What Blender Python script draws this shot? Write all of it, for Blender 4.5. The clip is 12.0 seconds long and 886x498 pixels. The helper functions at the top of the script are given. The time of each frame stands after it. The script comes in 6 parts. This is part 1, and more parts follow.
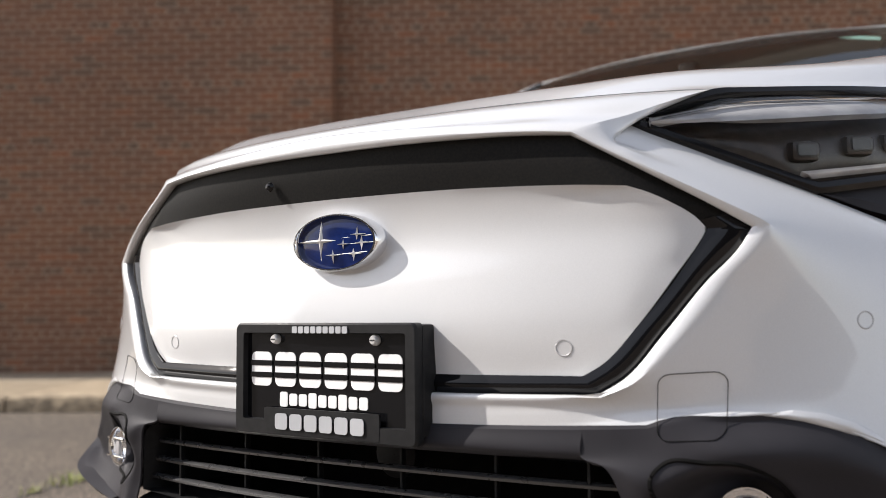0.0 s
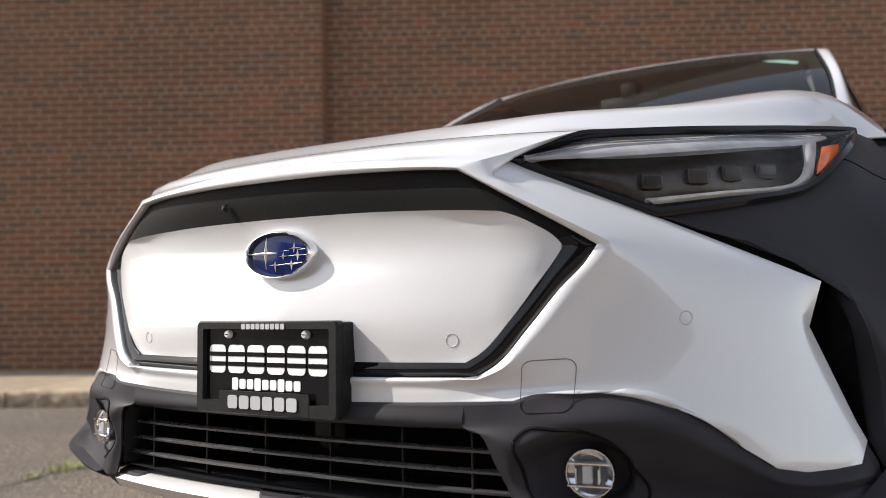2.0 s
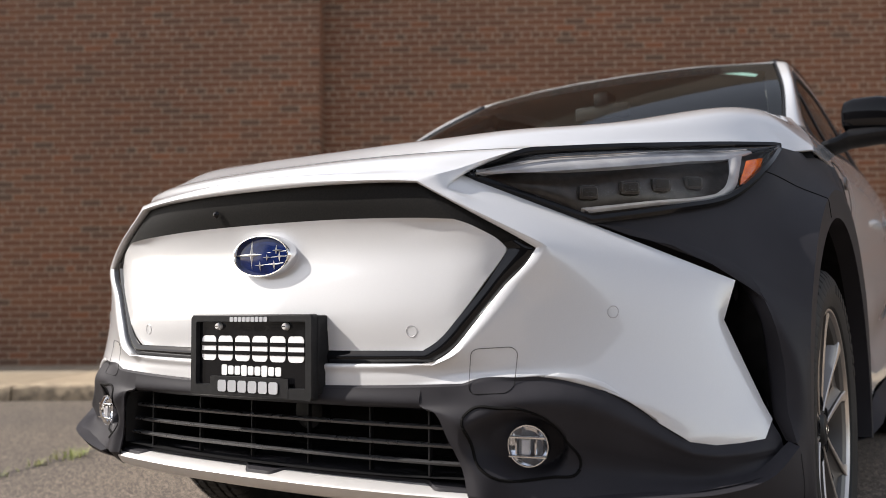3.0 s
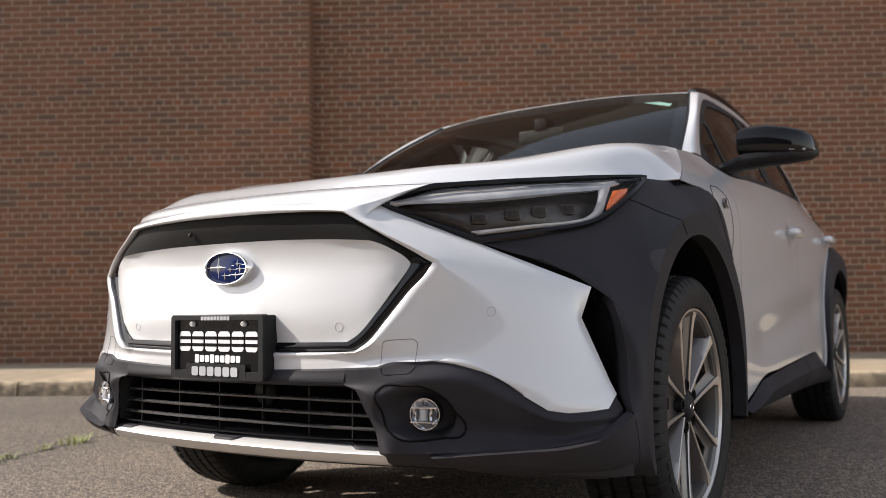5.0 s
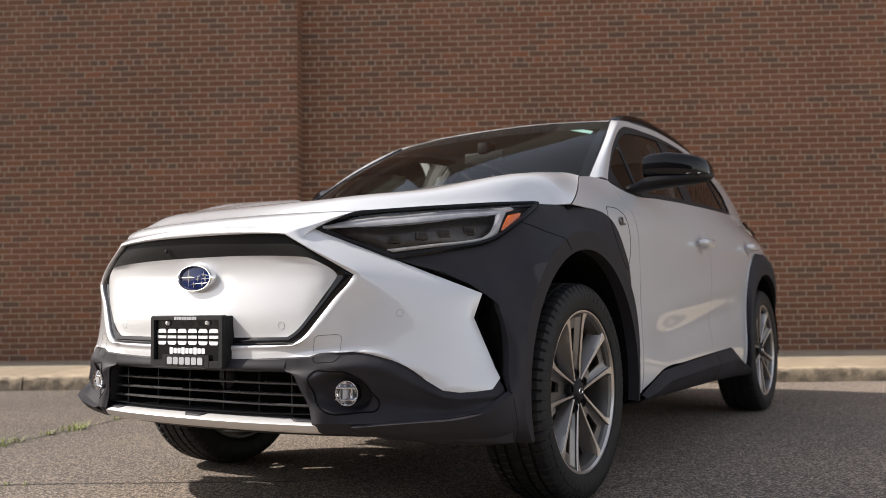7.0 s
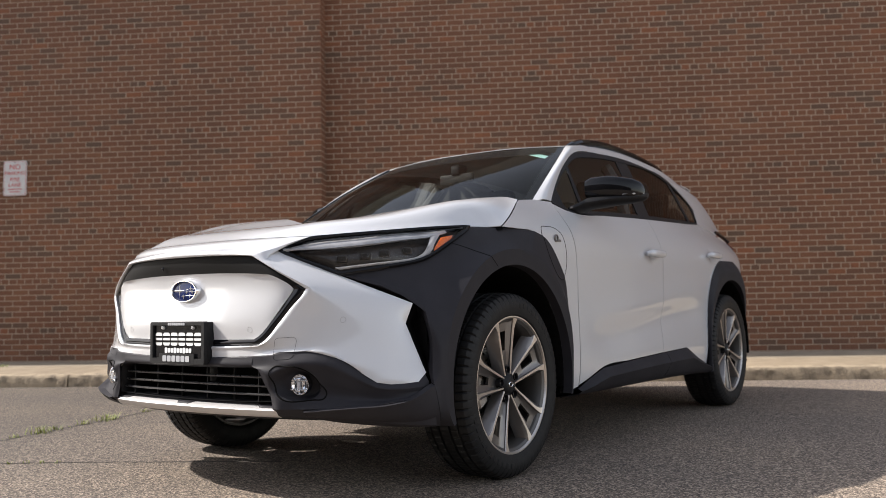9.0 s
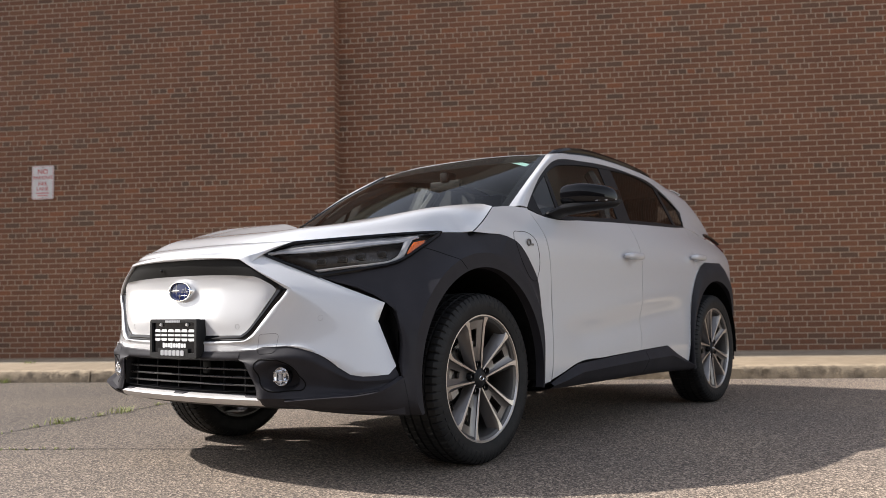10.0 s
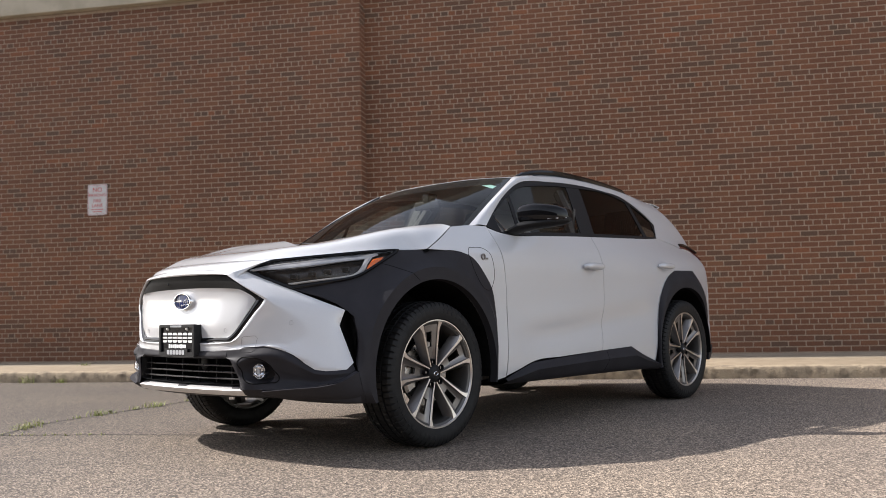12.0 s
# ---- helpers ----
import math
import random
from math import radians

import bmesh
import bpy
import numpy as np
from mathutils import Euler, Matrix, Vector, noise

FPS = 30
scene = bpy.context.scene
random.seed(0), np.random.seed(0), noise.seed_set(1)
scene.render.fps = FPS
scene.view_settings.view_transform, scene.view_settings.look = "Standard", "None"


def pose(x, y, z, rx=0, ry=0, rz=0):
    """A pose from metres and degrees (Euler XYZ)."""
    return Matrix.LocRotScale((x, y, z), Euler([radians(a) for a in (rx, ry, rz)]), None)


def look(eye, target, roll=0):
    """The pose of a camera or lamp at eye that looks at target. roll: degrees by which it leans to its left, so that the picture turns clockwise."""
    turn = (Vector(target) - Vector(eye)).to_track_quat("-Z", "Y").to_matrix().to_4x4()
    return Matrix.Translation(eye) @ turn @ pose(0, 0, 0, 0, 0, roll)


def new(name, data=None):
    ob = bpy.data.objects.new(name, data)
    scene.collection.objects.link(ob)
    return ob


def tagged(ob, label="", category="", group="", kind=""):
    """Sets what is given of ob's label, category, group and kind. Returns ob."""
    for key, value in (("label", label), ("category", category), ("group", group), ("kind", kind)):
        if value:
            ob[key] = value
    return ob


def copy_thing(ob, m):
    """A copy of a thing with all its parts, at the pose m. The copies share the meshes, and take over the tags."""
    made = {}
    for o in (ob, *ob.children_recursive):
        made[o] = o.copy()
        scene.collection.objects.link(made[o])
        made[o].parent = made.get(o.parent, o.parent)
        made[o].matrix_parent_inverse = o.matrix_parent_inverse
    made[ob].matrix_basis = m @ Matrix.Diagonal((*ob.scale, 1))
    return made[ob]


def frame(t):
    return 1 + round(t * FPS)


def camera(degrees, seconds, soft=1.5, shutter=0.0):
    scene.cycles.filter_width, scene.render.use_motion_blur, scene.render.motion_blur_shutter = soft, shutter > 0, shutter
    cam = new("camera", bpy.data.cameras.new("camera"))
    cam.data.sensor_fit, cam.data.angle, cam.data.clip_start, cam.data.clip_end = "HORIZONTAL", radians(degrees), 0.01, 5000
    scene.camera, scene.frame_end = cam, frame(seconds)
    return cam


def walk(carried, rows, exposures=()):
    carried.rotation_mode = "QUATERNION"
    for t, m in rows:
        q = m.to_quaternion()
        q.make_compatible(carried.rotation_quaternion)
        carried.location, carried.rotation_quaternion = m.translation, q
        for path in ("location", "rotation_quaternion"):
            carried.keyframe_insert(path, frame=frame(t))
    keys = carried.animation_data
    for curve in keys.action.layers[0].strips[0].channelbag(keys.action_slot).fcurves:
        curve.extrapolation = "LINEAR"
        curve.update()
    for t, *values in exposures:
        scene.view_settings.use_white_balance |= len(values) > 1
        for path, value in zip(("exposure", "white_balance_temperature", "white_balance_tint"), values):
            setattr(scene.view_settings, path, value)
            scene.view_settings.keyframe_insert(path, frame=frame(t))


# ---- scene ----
cam = camera(54.8, 12.0, 0.85)
PATH = [
    (0, (0.785, -1.865, 0.668), (-0.271, -0.173, 0.814), -0.6),
    (0.5, (0.842, -1.894, 0.668), (-0.211, -0.2, 0.812), -0.6),
    (1, (0.906, -1.923, 0.669), (-0.153, -0.231, 0.809), -0.8),
    (1.5, (0.971, -1.968, 0.67), (-0.085, -0.276, 0.811), -0.7),
    (2, (1.041, -2.02, 0.669), (-0.015, -0.328, 0.811), -0.7),
    (2.5, (1.12, -2.084, 0.667), (0.062, -0.392, 0.807), -0.7),
    (3, (1.206, -2.148, 0.663), (0.146, -0.457, 0.8), -0.6),
    (3.5, (1.301, -2.212, 0.657), (0.239, -0.522, 0.792), -0.6),
    (5.5, (1.705, -2.509, 0.668), (0.643, -0.819, 0.804), -0.8),
    (6, (1.813, -2.593, 0.67), (0.751, -0.904, 0.805), -0.7),
    (6.5, (1.937, -2.672, 0.669), (0.875, -0.983, 0.804), -0.8),
    (7, (2.078, -2.744, 0.669), (1.013, -1.056, 0.804), -0.8),
    (9, (2.705, -2.992, 0.689), (1.547, -1.367, 0.826), -1.0),
    (9.5, (2.871, -3.038, 0.679), (1.69, -1.43, 0.819), -1.0),
    (10, (3.053, -3.085, 0.682), (1.843, -1.5, 0.82), -0.9),
    (10.5, (3.236, -3.13, 0.686), (1.995, -1.568, 0.827), -1.0),
    (11, (3.436, -3.185, 0.687), (2.165, -1.647, 0.831), -1.1),
    (11.5, (3.636, -3.234, 0.686), (2.341, -1.717, 0.832), -1.1),
    (12, (3.852, -3.287, 0.68), (2.536, -1.788, 0.831), -1.2),
]
walk(cam, [(t, look(eye, target, roll)) for t, eye, target, roll in PATH], [(0.0, 0.82, 6780, 12.5), (6.0, 0.90, 6900, 13), (12.0, 0.91, 6650, 13)])

# ---- world, sun ----
world = bpy.data.worlds.new("sky")
scene.world = world
world.use_nodes = True
wn = world.node_tree.nodes
sky = wn.new("ShaderNodeTexSky")
sky.sky_type, sky.sun_disc = "NISHITA", False
sky.sun_elevation, sky.sun_rotation = radians(37), radians(244)
sky.air_density, sky.dust_density, sky.ozone_density = 1.0, 0.8, 0.5
wn["Background"].inputs[1].default_value = 0.15
haze = wn.new("ShaderNodeHueSaturation")
haze.inputs["Saturation"].default_value = 0.50
world.node_tree.links.new(sky.outputs[0], haze.inputs["Color"])
world.node_tree.links.new(haze.outputs[0], wn["Background"].inputs[0])
SUN = Vector((-1.19, -0.58, 1.03)).normalized()
sun = new("sun", bpy.data.lights.new("sun", "SUN"))
sun.data.energy, sun.data.angle, sun.data.color = 3.75, radians(0.55), (1.0, 0.975, 0.93)
sun.matrix_world = look(SUN * 30, (0, 0, 0))


# ---- materials ----
def material(name, colour, rough=0.5, metal=0.0, **more):
    m = bpy.data.materials.new(name)
    m.use_nodes = True
    b = m.node_tree.nodes["Principled BSDF"]
    b.inputs["Base Color"].default_value = (*colour, 1)
    b.inputs["Roughness"].default_value = rough
    b.inputs["Metallic"].default_value = metal
    for key, value in more.items():
        b.inputs[key.replace("_", " ")].default_value = value
    return m


def node(m, kind, **sets):
    n = m.node_tree.nodes.new(kind)
    for key, value in sets.items():
        if key.startswith("i_"):
            n.inputs[key[2:].replace("_", " ")].default_value = value
        elif key == "data_type":
            n.data_type = value
        elif key == "blend_type":
            n.blend_type = value
        elif key == "feature":
            n.feature = value
    return n


def link(m, a, b):
    m.node_tree.links.new(a, b)


def bsdf(m):
    return m.node_tree.nodes["Principled BSDF"]


def speckle(m, scale, low, high, target="Base Color", detail=4.0, coords="Object", spread=(0.35, 0.65)):
    """Colour or roughness that varies with noise of that scale between low and high."""
    tc = node(m, "ShaderNodeTexCoord")
    nz = node(m, "ShaderNodeTexNoise", i_Scale=scale, i_Detail=detail)
    link(m, tc.outputs[coords], nz.inputs["Vector"])
    ramp = node(m, "ShaderNodeValToRGB")
    ramp.color_ramp.elements[0].position, ramp.color_ramp.elements[1].position = spread
    if target != "Base Color":
        low, high = (low,) * 3, (high,) * 3
    ramp.color_ramp.elements[0].color, ramp.color_ramp.elements[1].color = (*low, 1), (*high, 1)
    link(m, nz.outputs["Fac"], ramp.inputs["Fac"])
    link(m, ramp.outputs["Color"], bsdf(m).inputs[target])
    return ramp


def relief(m, scale, strength, distance=0.002, detail=3.0):
    tc = node(m, "ShaderNodeTexCoord")
    nz = node(m, "ShaderNodeTexNoise", i_Scale=scale, i_Detail=detail)
    bump = node(m, "ShaderNodeBump", i_Strength=strength, i_Distance=distance)
    link(m, tc.outputs["Object"], nz.inputs["Vector"])
    link(m, nz.outputs["Fac"], bump.inputs["Height"])
    link(m, bump.outputs["Normal"], bsdf(m).inputs["Normal"])
    return bump


def pane(name, tint, gloss=0.02, ior=1.10):
    """Thin tinted glass: it lets light straight through and mirrors by Fresnel."""
    m = bpy.data.materials.new(name)
    m.use_nodes = True
    nt = m.node_tree
    nt.nodes.remove(nt.nodes["Principled BSDF"])
    clear = node(m, "ShaderNodeBsdfTransparent")
    clear.inputs[0].default_value = (*tint, 1)
    shine = node(m, "ShaderNodeBsdfGlossy", i_Roughness=gloss)
    fres = node(m, "ShaderNodeFresnel", i_IOR=ior)
    mix = node(m, "ShaderNodeMixShader")
    link(m, fres.outputs[0], mix.inputs[0])
    link(m, clear.outputs[0], mix.inputs[1])
    link(m, shine.outputs[0], mix.inputs[2])
    link(m, mix.outputs[0], nt.nodes["Material Output"].inputs[0])
    return m


PAINT = material("pearl white paint", (0.62, 0.625, 0.635), 0.36, 0.13, Coat_Weight=1.0, Coat_Roughness=0.03, Coat_IOR=1.5)
speckle(PAINT, 900, (0.60, 0.605, 0.615), (0.64, 0.645, 0.655))
CLAD = material("charcoal plastic", (0.0275, 0.0265, 0.0305), 0.55, Specular_IOR_Level=0.14)
speckle(CLAD, 9, (0.0250, 0.0241, 0.0278), (0.0300, 0.0288, 0.0332))
relief(CLAD, 900, 0.12, 0.0006)
GLOSS = material("gloss black", (0.006, 0.006, 0.007), 0.06, Specular_IOR_Level=0.28)
speckle(GLOSS, 60, 0.04, 0.10, "Roughness")
BAND = material("matte black band", (0.009, 0.009, 0.009), 0.55, Specular_IOR_Level=0.10)
speckle(BAND, 300, (0.007, 0.007, 0.007), (0.012, 0.011, 0.010))
BLACK = material("black plastic", (0.010, 0.010, 0.011), 0.5, Specular_IOR_Level=0.22)
speckle(BLACK, 80, (0.008, 0.008, 0.009), (0.013, 0.013, 0.014))
DARK = material("underbody black", (0.005, 0.005, 0.005), 0.8, Specular_IOR_Level=0.1)
speckle(DARK, 30, (0.003, 0.003, 0.003), (0.007, 0.0065, 0.0065))
CHROME = material("chrome", (0.85, 0.86, 0.88), 0.08, 1.0)
speckle(CHROME, 50, 0.05, 0.12, "Roughness")
SILVER = material("satin silver", (0.66, 0.65, 0.64), 0.38, 0.5)
speckle(SILVER, 120, 0.31, 0.37, "Roughness")
ALLOY = material("machined alloy", (0.66, 0.62, 0.58), 0.22, 1.0)
speckle(ALLOY, 30, 0.30, 0.36, "Roughness")
# the wheel lacquer again, darkened to paint shade into the rim well
RIMSHADE = material("wheel lacquer with painted shade", (0.10, 0.096, 0.092), 0.4, 0.6)
speckle(RIMSHADE, 30, 0.36, 0.44, "Roughness")
RIMDARK = material("grey wheel lacquer", (0.19, 0.178, 0.17), 0.28, 0.85)
speckle(RIMDARK, 30, 0.33, 0.38, "Roughness")
SLAT = material("satin black blade", (0.04, 0.04, 0.042), 0.26, Specular_IOR_Level=0.8)
speckle(SLAT, 60, 0.26, 0.36, "Roughness")
RUBBER = material("tyre rubber", (0.012, 0.012, 0.0125), 0.6, Specular_IOR_Level=0.25)
speckle(RUBBER, 25, (0.009, 0.009, 0.0095), (0.015, 0.0148, 0.0148))
relief(RUBBER, 400, 0.2, 0.001)
STEEL = material("brushed brake steel", (0.35, 0.33, 0.31), 0.35, 1.0)
speckle(STEEL, 60, 0.25, 0.5, "Roughness")
BLUE = material("deep blue enamel", (0.005, 0.014, 0.075), 0.12, Specular_IOR_Level=0.25)
speckle(BLUE, 30, (0.003, 0.008, 0.045), (0.008, 0.020, 0.10))
WHITE = material("white print", (0.80, 0.80, 0.80), 0.45)
speckle(WHITE, 12, (0.78, 0.78, 0.78), (0.81, 0.81, 0.81))
GREYPRINT = material("grey print", (0.42, 0.43, 0.45), 0.5)
speckle(GREYPRINT, 12, (0.40, 0.41, 0.43), (0.44, 0.45, 0.47))
AMBER = material("amber lens", (0.75, 0.16, 0.012), 0.12, Coat_Weight=1.0)
speckle(AMBER, 150, (0.78, 0.115, 0.003), (0.95, 0.20, 0.008))
REDLAMP = material("red lamp", (0.10, 0.012, 0.010), 0.12, Coat_Weight=1.0)
speckle(REDLAMP, 100, (0.08, 0.010, 0.008), (0.12, 0.015, 0.012))
LAMPDARK = material("lamp housing", (0.045, 0.036, 0.030), 0.30)
speckle(LAMPDARK, 60, (0.034, 0.027, 0.022), (0.060, 0.048, 0.040))
LAMPGREY = material("frosted light guide", (0.46, 0.455, 0.465), 0.14)
speckle(LAMPGREY, 25, (0.40, 0.395, 0.405), (0.52, 0.515, 0.525))
LAMPDIM = material("smoked lamp optics", (0.05, 0.045, 0.04), 0.10)
speckle(LAMPDIM, 90, (0.03, 0.027, 0.024), (0.05, 0.046, 0.042))
CABIN = material("cabin cloth", (0.08, 0.078, 0.076), 0.8)
speckle(CABIN, 200, (0.065, 0.063, 0.061), (0.10, 0.098, 0.095))
CABINGREY = material("light headliner", (0.42, 0.41, 0.39), 0.8)
speckle(CABINGREY, 200, (0.38, 0.37, 0.35), (0.46, 0.45, 0.43))
TEAL = material("pale green sticker", (0.45, 0.72, 0.66), 0.5)
speckle(TEAL, 100, (0.40, 0.66, 0.60), (0.50, 0.78, 0.72))
SCREEN_GLASS = pane("windscreen glass", (0.66, 0.72, 0.70), 0.02, 1.24)
SIDE_GLASS = pane("side glass", (0.86, 0.89, 0.87), 0.02, 1.34)
PRIVACY = pane("dark privacy glass", (0.14, 0.135, 0.13), 0.02, 1.28)
FOGLENS = pane("fog lamp lens", (0.95, 0.95, 0.95), 0.02, 1.10)
LENS = pane("lamp lens", (0.92, 0.92, 0.92), 0.02, 1.18)

BLOCKER_DARK = material("dark light blocker", (0.07, 0.055, 0.045), 0.95)
speckle(BLOCKER_DARK, 3, (0.05, 0.04, 0.033), (0.09, 0.072, 0.06))
KERBSTONE = material("stained kerb concrete", (0.3, 0.24, 0.17), 0.95)
speckle(KERBSTONE, 11, (0.19, 0.15, 0.105), (0.38, 0.30, 0.205), detail=9.0, spread=(0.34, 0.56))
relief(KERBSTONE, 60, 0.8, 0.008, 8.0)
BRICK = material("red brown brick", (0.2, 0.09, 0.06), 0.85)
MORTAR = material("grey mortar", (0.39, 0.325, 0.27), 0.95)
speckle(MORTAR, 12, (0.355, 0.273, 0.202), (0.44, 0.343, 0.258))
relief(MORTAR, 120, 0.5, 0.004)


def brick_colours(m, random_socket):
    """A colour of its own for each brick, with grain and soot on top."""
    ramp = node(m, "ShaderNodeValToRGB")
    cr_ = ramp.color_ramp
    stops = ((0.0, (0.120, 0.070, 0.044)), (0.08, (0.140, 0.072, 0.043)), (0.22, (0.172, 0.073, 0.038)), (0.70, (0.193, 0.079, 0.040)), (0.92, (0.212, 0.093, 0.047)), (1.0, (0.255, 0.094, 0.042)))
    cr_.elements[0].color = (*stops[0][1], 1)
    cr_.elements[1].color = (*stops[-1][1], 1)
    for pos, col in stops[1:-1]:
        e = cr_.elements.new(pos)
        e.color = (*col, 1)
    link(m, random_socket, ramp.inputs["Fac"])
    geo = node(m, "ShaderNodeNewGeometry")
    grain = node(m, "ShaderNodeTexNoise", i_Scale=70.0, i_Detail=5.0)
    stain = node(m, "ShaderNodeTexNoise", i_Scale=0.9, i_Detail=3.0)
    link(m, geo.outputs["Position"], grain.inputs["Vector"])
    link(m, geo.outputs["Position"], stain.inputs["Vector"])
    mix = node(m, "ShaderNodeMix", data_type="RGBA", blend_type="MULTIPLY")
    mix.inputs[0].default_value = 0.55
    link(m, ramp.outputs["Color"], mix.inputs[6])
    gr = node(m, "ShaderNodeValToRGB")
    gr.color_ramp.elements[0].position, gr.color_ramp.elements[1].position = 0.3, 0.7
    gr.color_ramp.elements[0].color, gr.color_ramp.elements[1].color = (0.55, 0.55, 0.55, 1), (1.3, 1.3, 1.3, 1)
    link(m, grain.outputs["Fac"], gr.inputs["Fac"])
    link(m, gr.outputs["Color"], mix.inputs[7])
    mix2 = node(m, "ShaderNodeMix", data_type="RGBA", blend_type="MULTIPLY")
    mix2.inputs[0].default_value = 0.5
    st = node(m, "ShaderNodeValToRGB")
    st.color_ramp.elements[0].position, st.color_ramp.elements[1].position = 0.35, 0.7
    st.color_ramp.elements[0].color, st.color_ramp.elements[1].color = (0.72, 0.70, 0.68, 1), (1.1, 1.08, 1.05, 1)
    link(m, stain.outputs["Fac"], st.inputs["Fac"])
    link(m, mix.outputs[2], mix2.inputs[6])
    link(m, st.outputs["Color"], mix2.inputs[7])
    link(m, mix2.outputs[2], bsdf(m).inputs["Base Color"])
    bump = node(m, "ShaderNodeBump", i_Strength=0.5, i_Distance=0.003)
    link(m, grain.outputs["Fac"], bump.inputs["Height"])
    link(m, bump.outputs["Normal"], bsdf(m).inputs["Normal"])


brick_geo = node(BRICK, "ShaderNodeNewGeometry")
brick_colours(BRICK, brick_geo.outputs["Random Per Island"])
BRICK_ONE = material("red brown brick, single", (0.2, 0.09, 0.06), 0.85)
brick_info = node(BRICK_ONE, "ShaderNodeObjectInfo")
brick_colours(BRICK_ONE, brick_info.outputs["Random"])

ASPHALT = material("worn asphalt", (0.2, 0.18, 0.16), 0.9)


def asphalt_nodes(m):
    geo = node(m, "ShaderNodeNewGeometry")
    stones = node(m, "ShaderNodeTexVoronoi", i_Scale=150.0, feature="F1")
    tone = node(m, "ShaderNodeValToRGB")
    fine = node(m, "ShaderNodeTexNoise", i_Scale=160.0, i_Detail=4.0)
    big = node(m, "ShaderNodeTexNoise", i_Scale=0.7, i_Detail=5.0)
    for n in (stones, fine, big):
        link(m, geo.outputs["Position"], n.inputs["Vector"])
    sep = node(m, "ShaderNodeSeparateColor")
    link(m, stones.outputs["Color"], sep.inputs[0])
    link(m, sep.outputs[0], tone.inputs["Fac"])
    els = tone.color_ramp.elements
    els[0].color, els[1].color = (0.046, 0.037, 0.031, 1), (0.46, 0.375, 0.298, 1)
    mid = els.new(0.55)
    mid.color = (0.157, 0.127, 0.102, 1)
    mix = node(m, "ShaderNodeMix", data_type="RGBA", blend_type="MULTIPLY")
    mix.inputs[0].default_value = 0.8
    fr = node(m, "ShaderNodeValToRGB")
    fr.color_ramp.elements[0].position, fr.color_ramp.elements[1].position = 0.3, 0.62
    fr.color_ramp.elements[0].color, fr.color_ramp.elements[1].color = (0.5, 0.5, 0.5, 1), (1.2, 1.2, 1.2, 1)
    link(m, fine.outputs["Fac"], fr.inputs["Fac"])
    link(m, tone.outputs["Color"], mix.inputs[6])
    link(m, fr.outputs["Color"], mix.inputs[7])
    mix2 = node(m, "ShaderNodeMix", data_type="RGBA", blend_type="MULTIPLY")
    mix2.inputs[0].default_value = 1.0
    br = node(m, "ShaderNodeValToRGB")
    br.color_ramp.elements[0].position, br.color_ramp.elements[1].position = 0.3, 0.7
    br.color_ramp.elements[0].color, br.color_ramp.elements[1].color = (0.80, 0.80, 0.81, 1), (1.08, 1.05, 1.0, 1)
    link(m, big.outputs["Fac"], br.inputs["Fac"])
    link(m, mix.outputs[2], mix2.inputs[6])
    link(m, br.outputs["Color"], mix2.inputs[7])
    # lane ramps brightness along x from 0.58 to 1.46; worn multiplies it in
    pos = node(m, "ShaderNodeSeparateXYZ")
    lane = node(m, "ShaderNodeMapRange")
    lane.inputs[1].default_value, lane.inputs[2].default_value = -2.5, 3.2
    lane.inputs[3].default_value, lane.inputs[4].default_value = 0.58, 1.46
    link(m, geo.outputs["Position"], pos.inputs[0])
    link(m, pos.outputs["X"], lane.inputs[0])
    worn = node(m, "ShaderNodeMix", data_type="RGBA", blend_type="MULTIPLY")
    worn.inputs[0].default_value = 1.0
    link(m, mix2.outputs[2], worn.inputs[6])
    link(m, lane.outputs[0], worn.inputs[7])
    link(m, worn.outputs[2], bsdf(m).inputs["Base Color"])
    bump = node(m, "ShaderNodeBump", i_Strength=0.7, i_Distance=0.004)
    link(m, stones.outputs["Distance"], bump.inputs["Height"])
    link(m, bump.outputs["Normal"], bsdf(m).inputs["Normal"])


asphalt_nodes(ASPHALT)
CONCRETE = material("tan concrete", (0.42, 0.35, 0.26), 0.9)
speckle(CONCRETE, 6, (0.235, 0.182, 0.120), (0.336, 0.267, 0.184), detail=8.0, spread=(0.3, 0.7))
relief(CONCRETE, 90, 0.4, 0.004, 6.0)
WALK = material("grey concrete", (0.34, 0.29, 0.22), 0.9)
speckle(WALK, 5, (0.235, 0.192, 0.138), (0.325, 0.272, 0.20), detail=8.0, spread=(0.3, 0.7))
relief(WALK, 90, 0.3, 0.003, 6.0)
STONE = material("beige coping", (0.55, 0.49, 0.40), 0.8)
speckle(STONE, 4, (0.42, 0.365, 0.27), (0.52, 0.455, 0.345), detail=6.0)
GRASS = material("weed green", (0.10, 0.13, 0.03), 0.7)
speckle(GRASS, 20, (0.16, 0.22, 0.045), (0.40, 0.40, 0.14))
CRACK = material("dark crack filler", (0.05, 0.045, 0.04), 0.95)
speckle(CRACK, 50, (0.035, 0.03, 0.028), (0.08, 0.07, 0.06))
SIGNWHITE = material("sign white", (0.62, 0.60, 0.58), 0.4)
speckle(SIGNWHITE, 8, (0.56, 0.54, 0.52), (0.66, 0.64, 0.62))
SIGNRED = material("sign red", (0.55, 0.05, 0.04), 0.45)
speckle(SIGNRED, 30, (0.48, 0.04, 0.035), (0.58, 0.06, 0.05))


